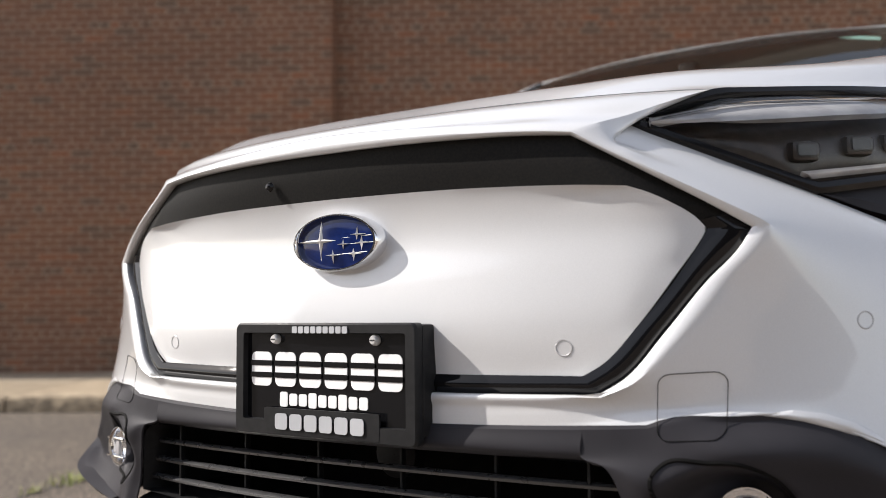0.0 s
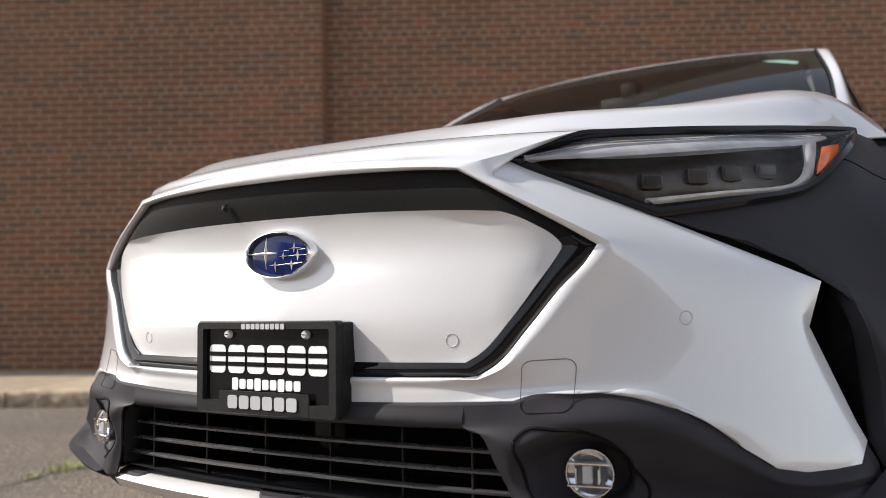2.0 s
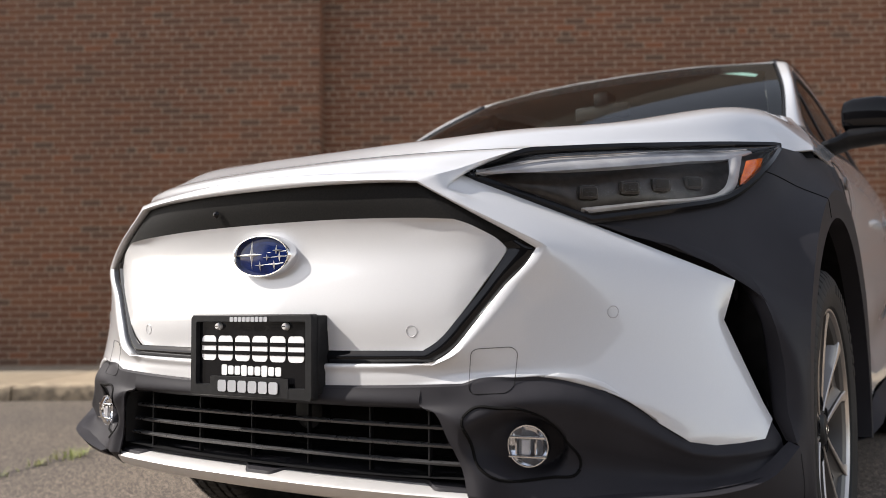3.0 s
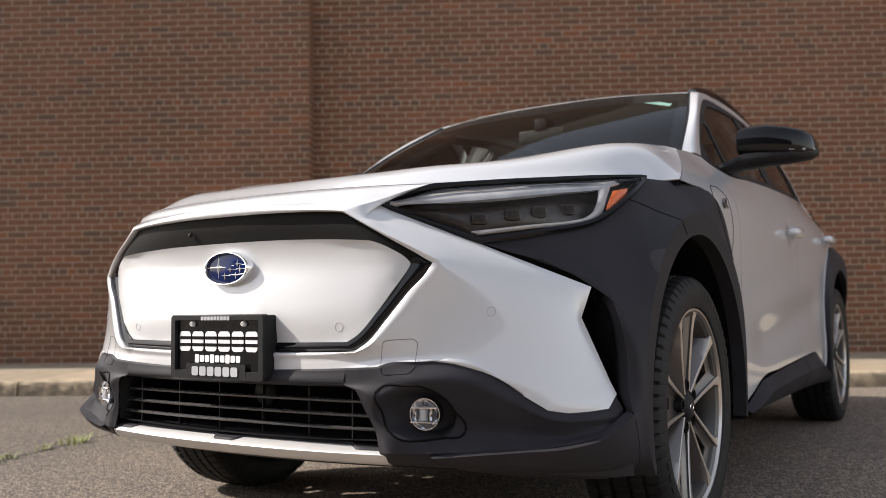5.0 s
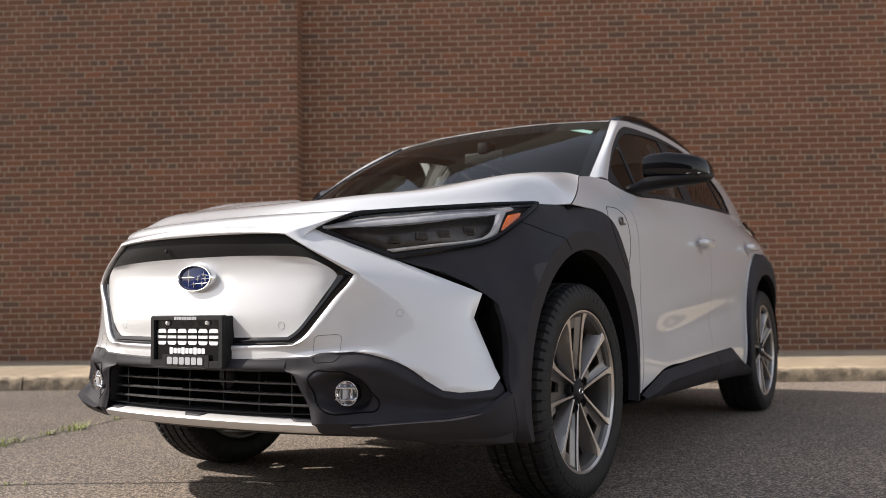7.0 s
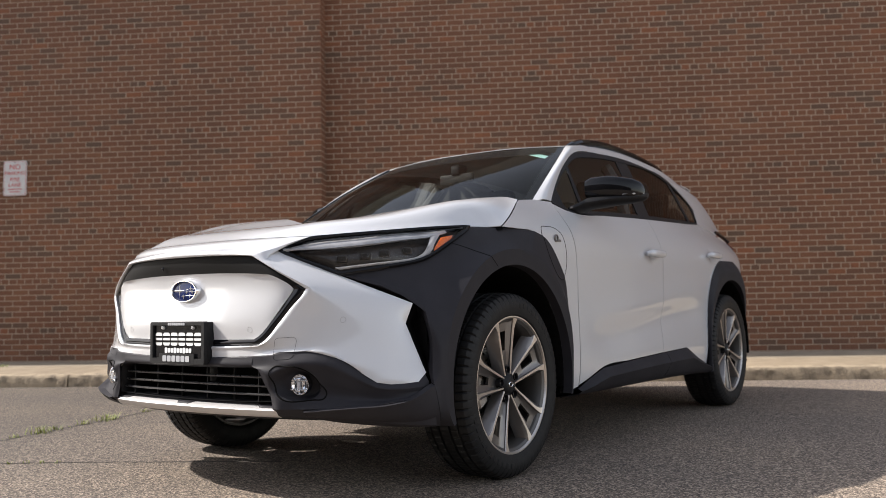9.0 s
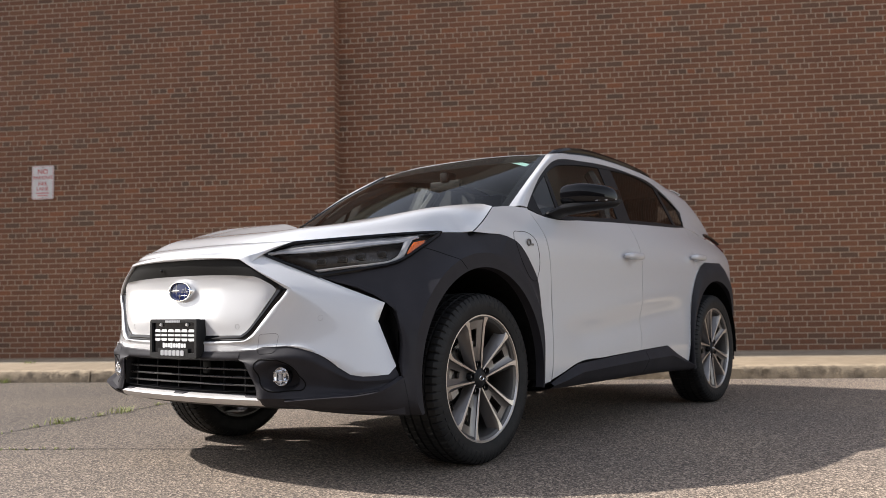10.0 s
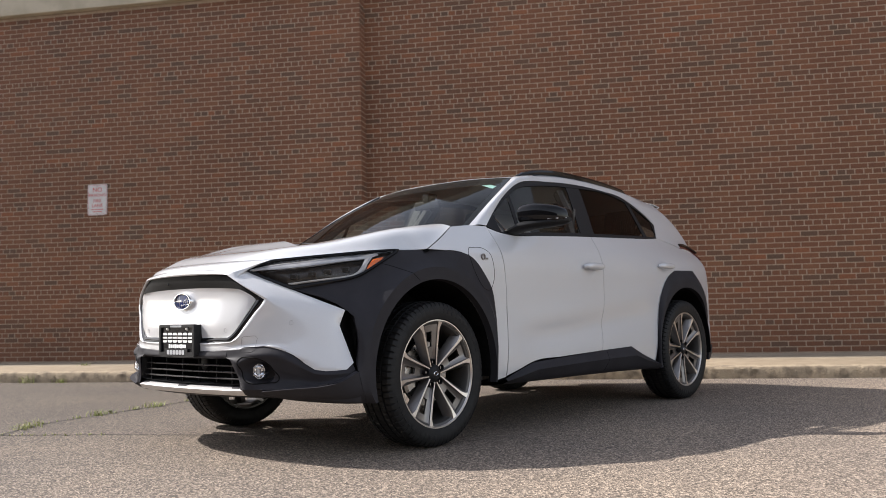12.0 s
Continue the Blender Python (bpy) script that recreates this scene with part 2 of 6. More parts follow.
# ---- mesh helpers ----
def cr(pts, k=6, corners=(), closed=False):
    """A smooth curve through pts, k steps a span; at the corners it breaks."""
    P = np.array(pts, float)
    n = len(P)
    d = np.linalg.norm(np.roll(P, -1, 0) - P, axis=1) + 1e-9

    def vel(i, leaving):
        # on the car's middle plane a crosswise curve runs level
        if P.shape[1] == 3 and not closed and i in (0, n - 1) and abs(P[i][0]) < 1e-6:
            a = 0 if i == 0 else n - 2
            across = P[a + 1] - P[a]
            if abs(across[0]) > 0.3 * d[a]:
                return np.array([across[0] / d[a], 0.0, 0.0])
        if (not closed and i in (0, n - 1)) or i in corners:
            a = i if leaving else i - 1
            return (P[(a + 1) % n] - P[a % n]) / d[a % n]
        a, b = (P[(i + 1) % n] - P[i]) / d[i], (P[i] - P[i - 1]) / d[i - 1]
        return (a * d[i - 1] + b * d[i]) / (d[i] + d[i - 1])

    out = []
    for i in range(n if closed else n - 1):
        j = (i + 1) % n
        m0, m1 = vel(i, True) * d[i], vel(j, False) * d[i]
        for s in np.arange(k) / k:
            h = s * s * (3 - 2 * s)
            out.append(P[i] * (1 - h) + P[j] * h + m0 * (s * (1 - s) ** 2) + m1 * (s * s * (s - 1)))
    if not closed:
        out.append(P[-1])
    return np.array(out)


def resample(c, n):
    s = np.concatenate([[0], np.cumsum(np.linalg.norm(np.diff(c, axis=0), axis=1))])
    q = np.linspace(0, s[-1], n + 1)
    return np.stack([np.interp(q, s, c[:, i]) for i in range(c.shape[1])], 1)


def loft(rails, k=6, corners=()):
    R = np.array(rails, float)
    return np.stack([cr(R[:, j], k, corners) for j in range(R.shape[1])], 1)


def sheet(grid, closed=False, bm=None):
    bm = bm or bmesh.new()
    rows, cols = grid.shape[:2]
    vs = [[bm.verts.new(grid[i, j]) for j in range(cols)] for i in range(rows)]
    for i in range(rows - 1):
        for j in range(cols if closed else cols - 1):
            a, b, c, d = vs[i][j], vs[i][(j + 1) % cols], vs[i + 1][(j + 1) % cols], vs[i + 1][j]
            if len({a, b, c, d}) == 4:
                try:
                    bm.faces.new((a, b, c, d))
                except ValueError:
                    pass
    return bm


def mirrored(bm):
    """The half at x > 0 and its mirror image, joined at the middle."""
    bmesh.ops.mirror(bm, geom=bm.verts[:] + bm.edges[:] + bm.faces[:], axis="X", merge_dist=0.0015)
    bmesh.ops.recalc_face_normals(bm, faces=bm.faces[:])
    return bm


CORE = Vector((0, 1.3, 0.7))


def outward(bm, core=CORE):
    bm.normal_update()
    s = sum(f.normal.dot(f.calc_center_median() - core) * f.calc_area() for f in bm.faces)
    if s < 0:
        bmesh.ops.reverse_faces(bm, faces=bm.faces[:])
    return bm


def part(name, bm, mat, parent=None, label="", thick=0.0, sharp=32, core=None):
    """Links bm as one mesh object under its thing."""
    bmesh.ops.remove_doubles(bm, verts=bm.verts[:], dist=0.00005)
    if core is not None:
        outward(bm, core)
    bm.normal_update()
    for f in bm.faces:
        f.smooth = True
    lim = radians(sharp)
    for e in bm.edges:
        if len(e.link_faces) == 2 and e.calc_face_angle(0) > lim:
            e.smooth = False
    me = bpy.data.meshes.new(name)
    bm.to_mesh(me)
    bm.free()
    for m in (mat if isinstance(mat, (list, tuple)) else (mat,)):
        me.materials.append(m)
    ob = new(name, me)
    if parent:
        ob.parent = parent
    if label:
        ob["label"] = label
    if thick:
        so = ob.modifiers.new("thickness", "SOLIDIFY")
        so.thickness, so.offset = thick, -1
        es = ob.modifiers.new("crisp edges", "EDGE_SPLIT")
        es.split_angle = radians(40)
    return ob


def both(name, bm, mat, parent, label="", thick=0.0, sharp=32, core=CORE):
    """A part on the car's left and its twin on the right."""
    outward(bm, core)
    twin = bm.copy()
    for v in twin.verts:
        v.co.x = -v.co.x
    bmesh.ops.reverse_faces(twin, faces=twin.faces[:])
    a = part(name, bm, mat, parent, label, thick, sharp)
    b = part(name, twin, mat, parent, label, thick, sharp)
    return a, b


def block(bm, lo, hi, bevel=0.0, m=None):
    """A box between two corners, with its edges rounded."""
    lo, hi = Vector(lo), Vector(hi)
    mid, size = (lo + hi) / 2, hi - lo
    geo = bmesh.ops.create_cube(bm, size=1.0, matrix=Matrix.Translation(mid) @ Matrix.Diagonal((*size, 1)))
    if bevel:
        edges = list({e for v in geo["verts"] for e in v.link_edges})
        res = bmesh.ops.bevel(bm, geom=edges, offset=bevel, segments=2, affect="EDGES", profile=0.6)
        verts = list({v for f in res["faces"] for v in f.verts} | {v for v in geo["verts"] if v.is_valid})
    else:
        verts = geo["verts"]
    if m is not None:
        bmesh.ops.transform(bm, matrix=m, verts=[v for v in verts if v.is_valid])
    return bm


def lathe(profile, seg, bm=None, centre=(0, 0, 0), axis="X", wobble=None):
    """Turns (along, radius) pairs round an axis through centre."""
    rows = []
    for i, (a, r) in enumerate(profile):
        ring = []
        for j in range(seg):
            t = 2 * math.pi * j / seg
            q = r + (wobble(i, j) if wobble else 0)
            c, s = q * math.cos(t), q * math.sin(t)
            p = {"X": (a, c, s), "Y": (c, a, s), "Z": (c, s, a)}[axis]
            ring.append(Vector(p) + Vector(centre))
        rows.append(ring)
    return sheet(np.array(rows), True, bm)


def tube(path, r, seg=8, bm=None, closed=False, taper=None, squash=1.0):
    """A round bar along a path, closed at its ends."""
    bm = bm or bmesh.new()
    P = [Vector(p) for p in path]
    rings = []
    for i, p in enumerate(P):
        a, b = P[max(i - 1, 0)], P[min(i + 1, len(P) - 1)]
        if closed:
            a, b = P[i - 1], P[(i + 1) % len(P)]
        t = (b - a).normalized()
        up = Vector((0, 0, 1)) if abs(t.z) < 0.9 else Vector((1, 0, 0))
        u = t.cross(up).normalized()
        w = u.cross(t)
        q = r * (taper(i / (len(P) - 1)) if taper else 1)
        rings.append([bm.verts.new(p + u * (q * math.cos(2 * math.pi * j / seg)) + w * (q * squash * math.sin(2 * math.pi * j / seg))) for j in range(seg)])
    n = len(rings)
    for i in range(n if closed else n - 1):
        for j in range(seg):
            bm.faces.new((rings[i][j], rings[i][(j + 1) % seg], rings[(i + 1) % n][(j + 1) % seg], rings[(i + 1) % n][j]))
    if not closed:
        bm.faces.new(rings[0][::-1])
        bm.faces.new(rings[-1])
    return bm


def prism(outline, depth, bm=None, m=None):
    """A flat outline in the xz plane, thickened from y = 0 to depth."""
    bm = bm or bmesh.new()
    a = [bm.verts.new((x, 0, z)) for x, z in outline]
    b = [bm.verts.new((x, depth, z)) for x, z in outline]
    n = len(a)
    bm.faces.new(a)
    bm.faces.new(b[::-1])
    for i in range(n):
        bm.faces.new((a[i], b[i], b[(i + 1) % n], a[(i + 1) % n]))
    if m is not None:
        bmesh.ops.transform(bm, matrix=m, verts=a + b)
    bmesh.ops.recalc_face_normals(bm, faces=bm.faces[:])
    return bm


def rounded(w, h, r, n=5):
    """Outline of a rounded rectangle about the origin."""
    out = []
    for cx, cy, a0 in ((w / 2 - r, h / 2 - r, 0), (-w / 2 + r, h / 2 - r, 90), (-w / 2 + r, -h / 2 + r, 180), (w / 2 - r, -h / 2 + r, 270)):
        for i in range(n + 1):
            a = radians(a0 + 90 * i / n)
            out.append((cx + r * math.cos(a), cy + r * math.sin(a)))
    return out


# ---- setting ----
TURN_WALL = 30.5
WALL = pose(0.58, 7.95, 0, 0, 0, TURN_WALL)      # x along the wall, y into it
STEP = -6.10                                     # where the wall steps forward
PROUD = 0.25                                     # how far the forward part stands out
COURSE, LENGTH, FIRST = 0.0686, 0.2085, 0.049


def setting(name, bm, mat, label, category, m=None, sharp=32):
    ob = part(name, bm, mat, None, "", 0, sharp)
    if m is not None:
        ob.matrix_world = m
    return tagged(ob, label, category, kind="structure")


g = bmesh.new()
bmesh.ops.create_grid(g, x_segments=40, y_segments=40, size=900)
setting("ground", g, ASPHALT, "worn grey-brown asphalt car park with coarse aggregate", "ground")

w = bmesh.new()
block(w, (STEP, 0.003, -0.3), (16, 0.34, 7.2))
setting("wall_right", w, MORTAR, "long red-brown brick wall in common bond with grey mortar", "wall", WALL)
w = bmesh.new()
block(w, (-26, -PROUD + 0.003, -0.3), (STEP, 0.34, 5.230))
wall_left = setting("wall_left", w, MORTAR, "brick wall that stands forward, under a beige coping", "wall", WALL)
c = bmesh.new()
block(c, (-26, -PROUD - 0.10, 5.234), (STEP + 0.02, 0.34, 5.75), 0.012)
block(c, (-26, -PROUD - 0.16, 5.60), (STEP + 0.06, 0.34, 5.80), 0.012)
setting("coping", c, STONE, "beige stone coping band on top of the brick wall", "coping", WALL)

# unseen wall, added behind the camera to cut light and reflections from there
w = bmesh.new()
block(w, (-30, -34, -0.3), (70, -33, 12.0))
setting("wall_far_side", w, BLOCKER_DARK, "unseen dark wall added to block front light", "wall")

KERB = -2.67
s = bmesh.new()
block(s, (-26, -1.25, -0.2), (16, 0.0, 0.104))
block(s, (-26, -1.25, -0.2), (STEP, -0.02, 0.1035))
setting("pavement_back", s, WALK, "grey concrete pavement along the foot of the wall", "pavement", WALL)
for i in range(14):
    x0 = -26 + 3.0 * i
    s = bmesh.new()
    block(s, (x0 + 0.006, KERB + 0.16, -0.2), (x0 + 2.994, -1.256, 0.110 + 0.003 * math.sin(i * 2.3)), 0.006)
    setting("pavement", s, CONCRETE, "tan concrete pavement slab behind the kerb", "pavement", WALL)


def kerb_stone(x0, x1, seed):
    """A kerb with a worn, rounded nose."""
    rnd = random.Random(seed)
    n = 90
    rows = []
    for i in range(n + 1):
        x = x0 + (x1 - x0) * i / n
        j = [rnd.uniform(-0.012, 0.012), rnd.uniform(-0.010, 0.010), rnd.uniform(-0.005, 0.005), rnd.uniform(-0.004, 0.004)]
        rows.append([(x, KERB - 0.012 + j[0], -0.05), (x, KERB - 0.008 + j[1], 0.03), (x, KERB - 0.002 + j[2], 0.090), (x, KERB + 0.010 + j[3], 0.109), (x, KERB + 0.035, 0.116 + j[3] * 0.3), (x, KERB + 0.155, 0.117), (x, KERB + 0.155, -0.05)])
    bm = sheet(np.array(rows))
    bm.faces.ensure_lookup_table()
    for end in (0, n):
        bm.faces.new([bm.verts.new(p) for p in rows[end]])
    bmesh.ops.remove_doubles(bm, verts=bm.verts[:], dist=0.0001)
    bmesh.ops.recalc_face_normals(bm, faces=bm.faces[:])
    return bm


for i in range(14):
    x0 = -26 + 3.0 * i
    setting("kerb", kerb_stone(x0 + 0.005, x0 + 2.995, i), KERBSTONE, "low worn concrete kerb at the edge of the asphalt", "kerb", WALL)


def crack_strip(name, pts, width, seed, label):
    """A dark ragged crack lying on the asphalt."""
    rnd = random.Random(seed)
    c = cr(pts, 26)
    rows = []
    for i, p in enumerate(c):
        t = c[min(i + 1, len(c) - 1)] - c[max(i - 1, 0)]
        q = np.array([-t[1], t[0]]) / (np.linalg.norm(t) + 1e-9)
        o = np.array([rnd.uniform(-1, 1), rnd.uniform(-1, 1)]) * 0.006
        wd = width * rnd.uniform(0.5, 1.3)
        a, b = p + o - q * wd, p + o + q * wd
        rows.append([(a[0], a[1], 0.001), (p[0] + o[0], p[1] + o[1], 0.0035), (b[0], b[1], 0.001)])
    return setting(name, sheet(np.array(rows)), CRACK, label, "crack")


CRACK_A = [(-1.40, -1.45), (-1.65, -1.13), (-1.95, -0.76), (-2.20, -0.10), (-2.40, 0.47), (-2.75, 1.25), (-3.2, 2.1)]
CRACK_B = [(-1.65, -1.13), (-1.35, -0.93), (-1.05, -0.72), (-0.68, -0.49), (-0.2, -0.2)]
crack_strip("crack", CRACK_A, 0.010, 3, "long dark crack in the asphalt with weeds in it")
crack_strip("crack", CRACK_B, 0.006, 4, "thin dark crack in the asphalt")


def weeds(name, places, seed, height, label):
    """Tufts of narrow bent blades."""
    rnd = random.Random(seed)
    vs, fs = [], []
    for x, y, z, size, count in places:
        for _ in range(count):
            a, h = rnd.uniform(0, 6.283), height * size * rnd.uniform(0.4, 1.2)
            bx, by = x + rnd.gauss(0, 0.03 * size), y + rnd.gauss(0, 0.03 * size)
            lean, wd = rnd.uniform(0.4, 1.6) * h, rnd.uniform(0.0012, 0.003)
            dx, dy = math.cos(a), math.sin(a)
            i = len(vs)
            for q, hh, wq in ((0, 0, 1), (0.35, 0.65, 0.8), (1, 1, 0.1)):
                for sgn in (-1, 1):
                    vs.append((bx + dx * lean * q - dy * wd * wq * sgn, by + dy * lean * q + dx * wd * wq * sgn, z + h * hh))
            fs += [(i, i + 1, i + 3, i + 2), (i + 2, i + 3, i + 5, i + 4)]
    me = bpy.data.meshes.new(name)
    me.from_pydata(vs, [], fs)
    me.materials.append(GRASS)
    return tagged(new(name, me), label, "weeds", kind="stuff")


rnd = random.Random(8)
tufts = []
ca = cr(CRACK_A, 40)
for q, size, count in ((0.10, 0.8, 50), (0.26, 1.0, 70), (0.30, 1.3, 90), (0.34, 0.7, 40), (0.42, 0.6, 30), (0.46, 1.2, 90), (0.49, 0.9, 50), (0.56, 0.8, 50), (0.61, 1.2, 80), (0.63, 1.0, 60), (0.72, 0.7, 40), (0.80, 0.8, 40)):
    p = ca[int(q * (len(ca) - 1))]
    tufts.append((p[0], p[1], 0.0, size * 0.9, count // 2))
for p in ca[::5]:
    tufts.append((p[0], p[1], 0.0, 0.30, 3))
for p in cr(CRACK_B, 30)[:60:6]:
    tufts.append((p[0], p[1], 0.0, 0.35, 8))
weeds("crack_weeds", tufts, 5, 0.042, "yellow-green weeds growing in the asphalt crack")
tufts = []
for u, v, z, size in ((-10.9, KERB + 0.3, 0.08, 1.6), (-9.3, KERB - 0.03, 0.0, 1.8), (-8.9, KERB - 0.03, 0.0, 1.0), (-9.6, -1.2, 0.085, 1.0)):
    p = WALL @ Vector((u, v, 0))
    tufts.append((p.x, p.y, z, size, 60))
weeds("kerb_weeds", tufts, 6, 0.05, "small dry weeds at the kerb joints")

# the sign on the forward wall
sign = tagged(new("no_parking_sign"), "white metal sign with red letters, no parking fire lane", "sign")
SX, SZ = -10.05, 2.422
sign.matrix_world = WALL @ pose(SX, -PROUD - 0.012, SZ) @ Matrix.Diagonal((0.95, 1.0, 0.91, 1.0))
part("plate", prism(rounded(0.325, 0.49, 0.03), 0.004), SIGNWHITE, sign)
rim = bmesh.new()
prism(rounded(0.305, 0.47, 0.025), -0.0012, rim)
part("border", rim, SIGNRED, sign, "thin red border line")
part("face", prism(rounded(0.297, 0.462, 0.022), -0.002), SIGNWHITE, sign)


def lettering(name, text, size, x, y, z, mat, parent, turn=90):
    cu = bpy.data.curves.new(name, "FONT")
    cu.body, cu.size, cu.align_x, cu.align_y, cu.extrude = text, size, "CENTER", "CENTER", 0.0006
    tmp = new(name, cu)
    bpy.context.view_layer.update()
    me = bpy.data.meshes.new_from_object(tmp.evaluated_get(bpy.context.evaluated_depsgraph_get()))
    bpy.data.objects.remove(tmp)
    me.materials.append(mat)
    ob = new(name, me)
    ob.parent = parent
    ob.matrix_local = pose(x, y, z, turn, 0, 0)
    return ob


for text, size, z in (("NO", 0.10, 0.155), ("PARKING", 0.068, 0.07), ("FIRE", 0.075, -0.02), ("LANE", 0.075, -0.095)):
    lettering("lettering", text, size, 0, -0.0035, z, SIGNRED, sign)
for i, (wd, z) in enumerate(((0.20, -0.155), (0.15, -0.19))):
    part("small_print", prism(rounded(wd, 0.012, 0.004), -0.0012, m=pose(0, -0.002, z)), SIGNRED, sign)
for z in (0.22, -0.22):
    part("bolt", lathe([(-0.006, 0.001), (-0.006, 0.007), (0.0, 0.008)], 10, centre=(0, -0.001, z), axis="Y"), STEEL, sign)


# ---- the car: its surfaces ----
car = tagged(new("car"), "white electric crossover with charcoal cladding parked on asphalt", "car")


def table(xs, ys):
    """A smooth function through a short table."""
    c = cr(np.stack([xs, ys], 1), 12)
    return lambda v: np.interp(v, c[:, 0], c[:, 1])


BASE = table((0.20, 0.27, 0.34, 0.42, 0.55, 0.70, 0.85, 0.96, 1.02, 1.09, 1.15, 1.20, 1.35, 1.50, 1.62), (0.86, 0.895, 0.908, 0.912, 0.906, 0.902, 0.906, 0.907, 0.897, 0.873, 0.843, 0.815, 0.746, 0.672, 0.600))
LOWER = table((-0.3, 0.3, 0.9, 1.5, 2.4, 2.85, 3.3, 3.55, 3.75), (1.0, 1.0, 1.0, 1.0, 0.992, 0.972, 0.925, 0.875, 0.80))
UPPER = table((-0.3, 0.0, 0.26, 0.45, 0.60, 0.90, 1.5, 2.2, 2.7, 3.2, 3.55, 3.75), (0.96, 0.955, 0.948, 0.947, 0.955, 0.985, 1.0, 0.985, 0.945, 0.88, 0.82, 0.77))


def smooth(a, b, v):
    t = np.clip((v - a) / (b - a), 0, 1)
    return t * t * (3 - 2 * t)


HANDLES = ((1.525, 0.966), (2.565, 0.998))


def side(y, z):
    """How far the left flank stands out at (y, z)."""
    q = smooth(1.0, 1.2, z)
    x = BASE(z) * (LOWER(y) * (1 - q) + UPPER(y) * q)
    ridge = 0.56 + 0.10 * smooth(0.8, 2.2, y)
    x -= 0.015 * np.exp(-((z - ridge + 0.03) / 0.075) ** 2) * smooth(0.62, 1.0, y) * (1 - smooth(2.05, 2.45, y))
    x += 0.006 * np.exp(-((z - ridge - 0.09) / 0.07) ** 2) * smooth(0.65, 1.1, y) * (1 - smooth(2.2, 2.6, y))
    x += 0.012 * np.exp(-((y - 2.85) / 0.35) ** 2) * (1 - smooth(0.9, 1.1, z))
    for yc, zc in HANDLES:
        x -= 0.014 * np.exp(-((y - yc - 0.01) / 0.045) ** 2 - ((z - zc + 0.010) / 0.030) ** 2)
    return x


def on_side(yz, off=0.0):
    yz = np.asarray(yz, float)
    return np.stack([side(yz[..., 0], yz[..., 1]) + off, yz[..., 0], yz[..., 1]], -1)


def coons(bottom, top, front, rear, nu=26, nv=18, cb=(), ct=(), cf=(), cre=()):
    """A patch in (y, z) between four boundary curves."""
    B, T = resample(cr(bottom, 10, cb), nu), resample(cr(top, 10, ct), nu)
    F, R = resample(cr(front, 10, cf), nv), resample(cr(rear, 10, cre), nv)
    u, v = np.linspace(0, 1, nu + 1)[None, :, None], np.linspace(0, 1, nv + 1)[:, None, None]
    return (1 - v) * B[None] + v * T[None] + (1 - u) * F[:, None] + u * R[:, None] - ((1 - u) * (1 - v) * B[0] + u * (1 - v) * B[-1] + (1 - u) * v * T[0] + u * v * T[-1])


# hood: four lengthways lines of its left half
HOOD = [
    [(0, -0.814, 0.961), (0, -0.70, 1.005), (0, -0.45, 1.045), (0, -0.10, 1.085), (0, 0.16, 1.114)],
    [(0.22, -0.801, 0.961), (0.25, -0.70, 1.003), (0.29, -0.45, 1.044), (0.33, -0.10, 1.087), (0.37, 0.18, 1.120)],
    [(0.40, -0.766, 0.960), (0.43, -0.67, 1.003), (0.50, -0.40, 1.060), (0.60, -0.02, 1.139), (0.655, 0.23, 1.178)],
    [(0.46, -0.744, 0.960), (0.55, -0.59, 1.002), (0.668, -0.38, 1.052), (0.765, -0.05, 1.128), (0.750, 0.245, 1.174)],
    [(0.501, -0.729, 0.959), (0.655, -0.52, 0.984), (0.770, -0.33, 1.003), (0.868, -0.045, 1.013), (0.796, 0.260, 1.158)],
]
hood_lines = [cr(r, 8, (3,) if i == 4 else ()) for i, r in enumerate(HOOD)]
shut = np.stack([np.linspace(-0.045, 0.258, 9), np.linspace(1.0165, 1.160, 9)], 1)
hood_lines[4][24:] = on_side(shut, -0.001)
hood_grid = loft(hood_lines, 7)
part("hood", mirrored(sheet(hood_grid)), PAINT, car, "", 0.004, core=CORE)
inner_hood = hood_grid.copy()
inner_hood[..., 2] -= 0.018
inner_hood[..., 1] += 0.004
part("hood_liner", mirrored(sheet(inner_hood)), DARK, car, core=CORE)

# front bumper skin: from the grille's outline out to the lamps, vents and cladding
IN = [(0, -0.928, 0.896), (0.20, -0.919, 0.894), (0.33, -0.899, 0.889), (0.364, -0.892, 0.886), (0.405, -0.882, 0.862), (0.462, -0.866, 0.828), (0.528, -0.840, 0.788), (0.564, -0.823, 0.764), (0.552, -0.830, 0.742), (0.515, -0.846, 0.700), (0.470, -0.868, 0.640), (0.425, -0.888, 0.585), (0.395, -0.897, 0.566), (0.20, -0.912, 0.562), (0, -0.918, 0.561)]
OUT = [(0, -0.818, 0.959), (0.22, -0.805, 0.959), (0.40, -0.770, 0.958), (0.499, -0.734, 0.957), (0.414, -0.812, 0.908), (0.512, -0.759, 0.861), (0.616, -0.704, 0.812), (0.832, -0.556, 0.707), (0.815, -0.578, 0.636), (0.885, -0.556, 0.462), (0.802, -0.682, 0.428), (0.615, -0.775, 0.542), (0.446, -0.876, 0.533), (0.20, -0.911, 0.523), (0, -0.918, 0.521)]
CIN, COUT = (3, 7, 12), (3, 4, 7, 8, 9)
KN = np.arange(15)
inn, out = cr(IN, 6, CIN), cr(OUT, 6, COUT)
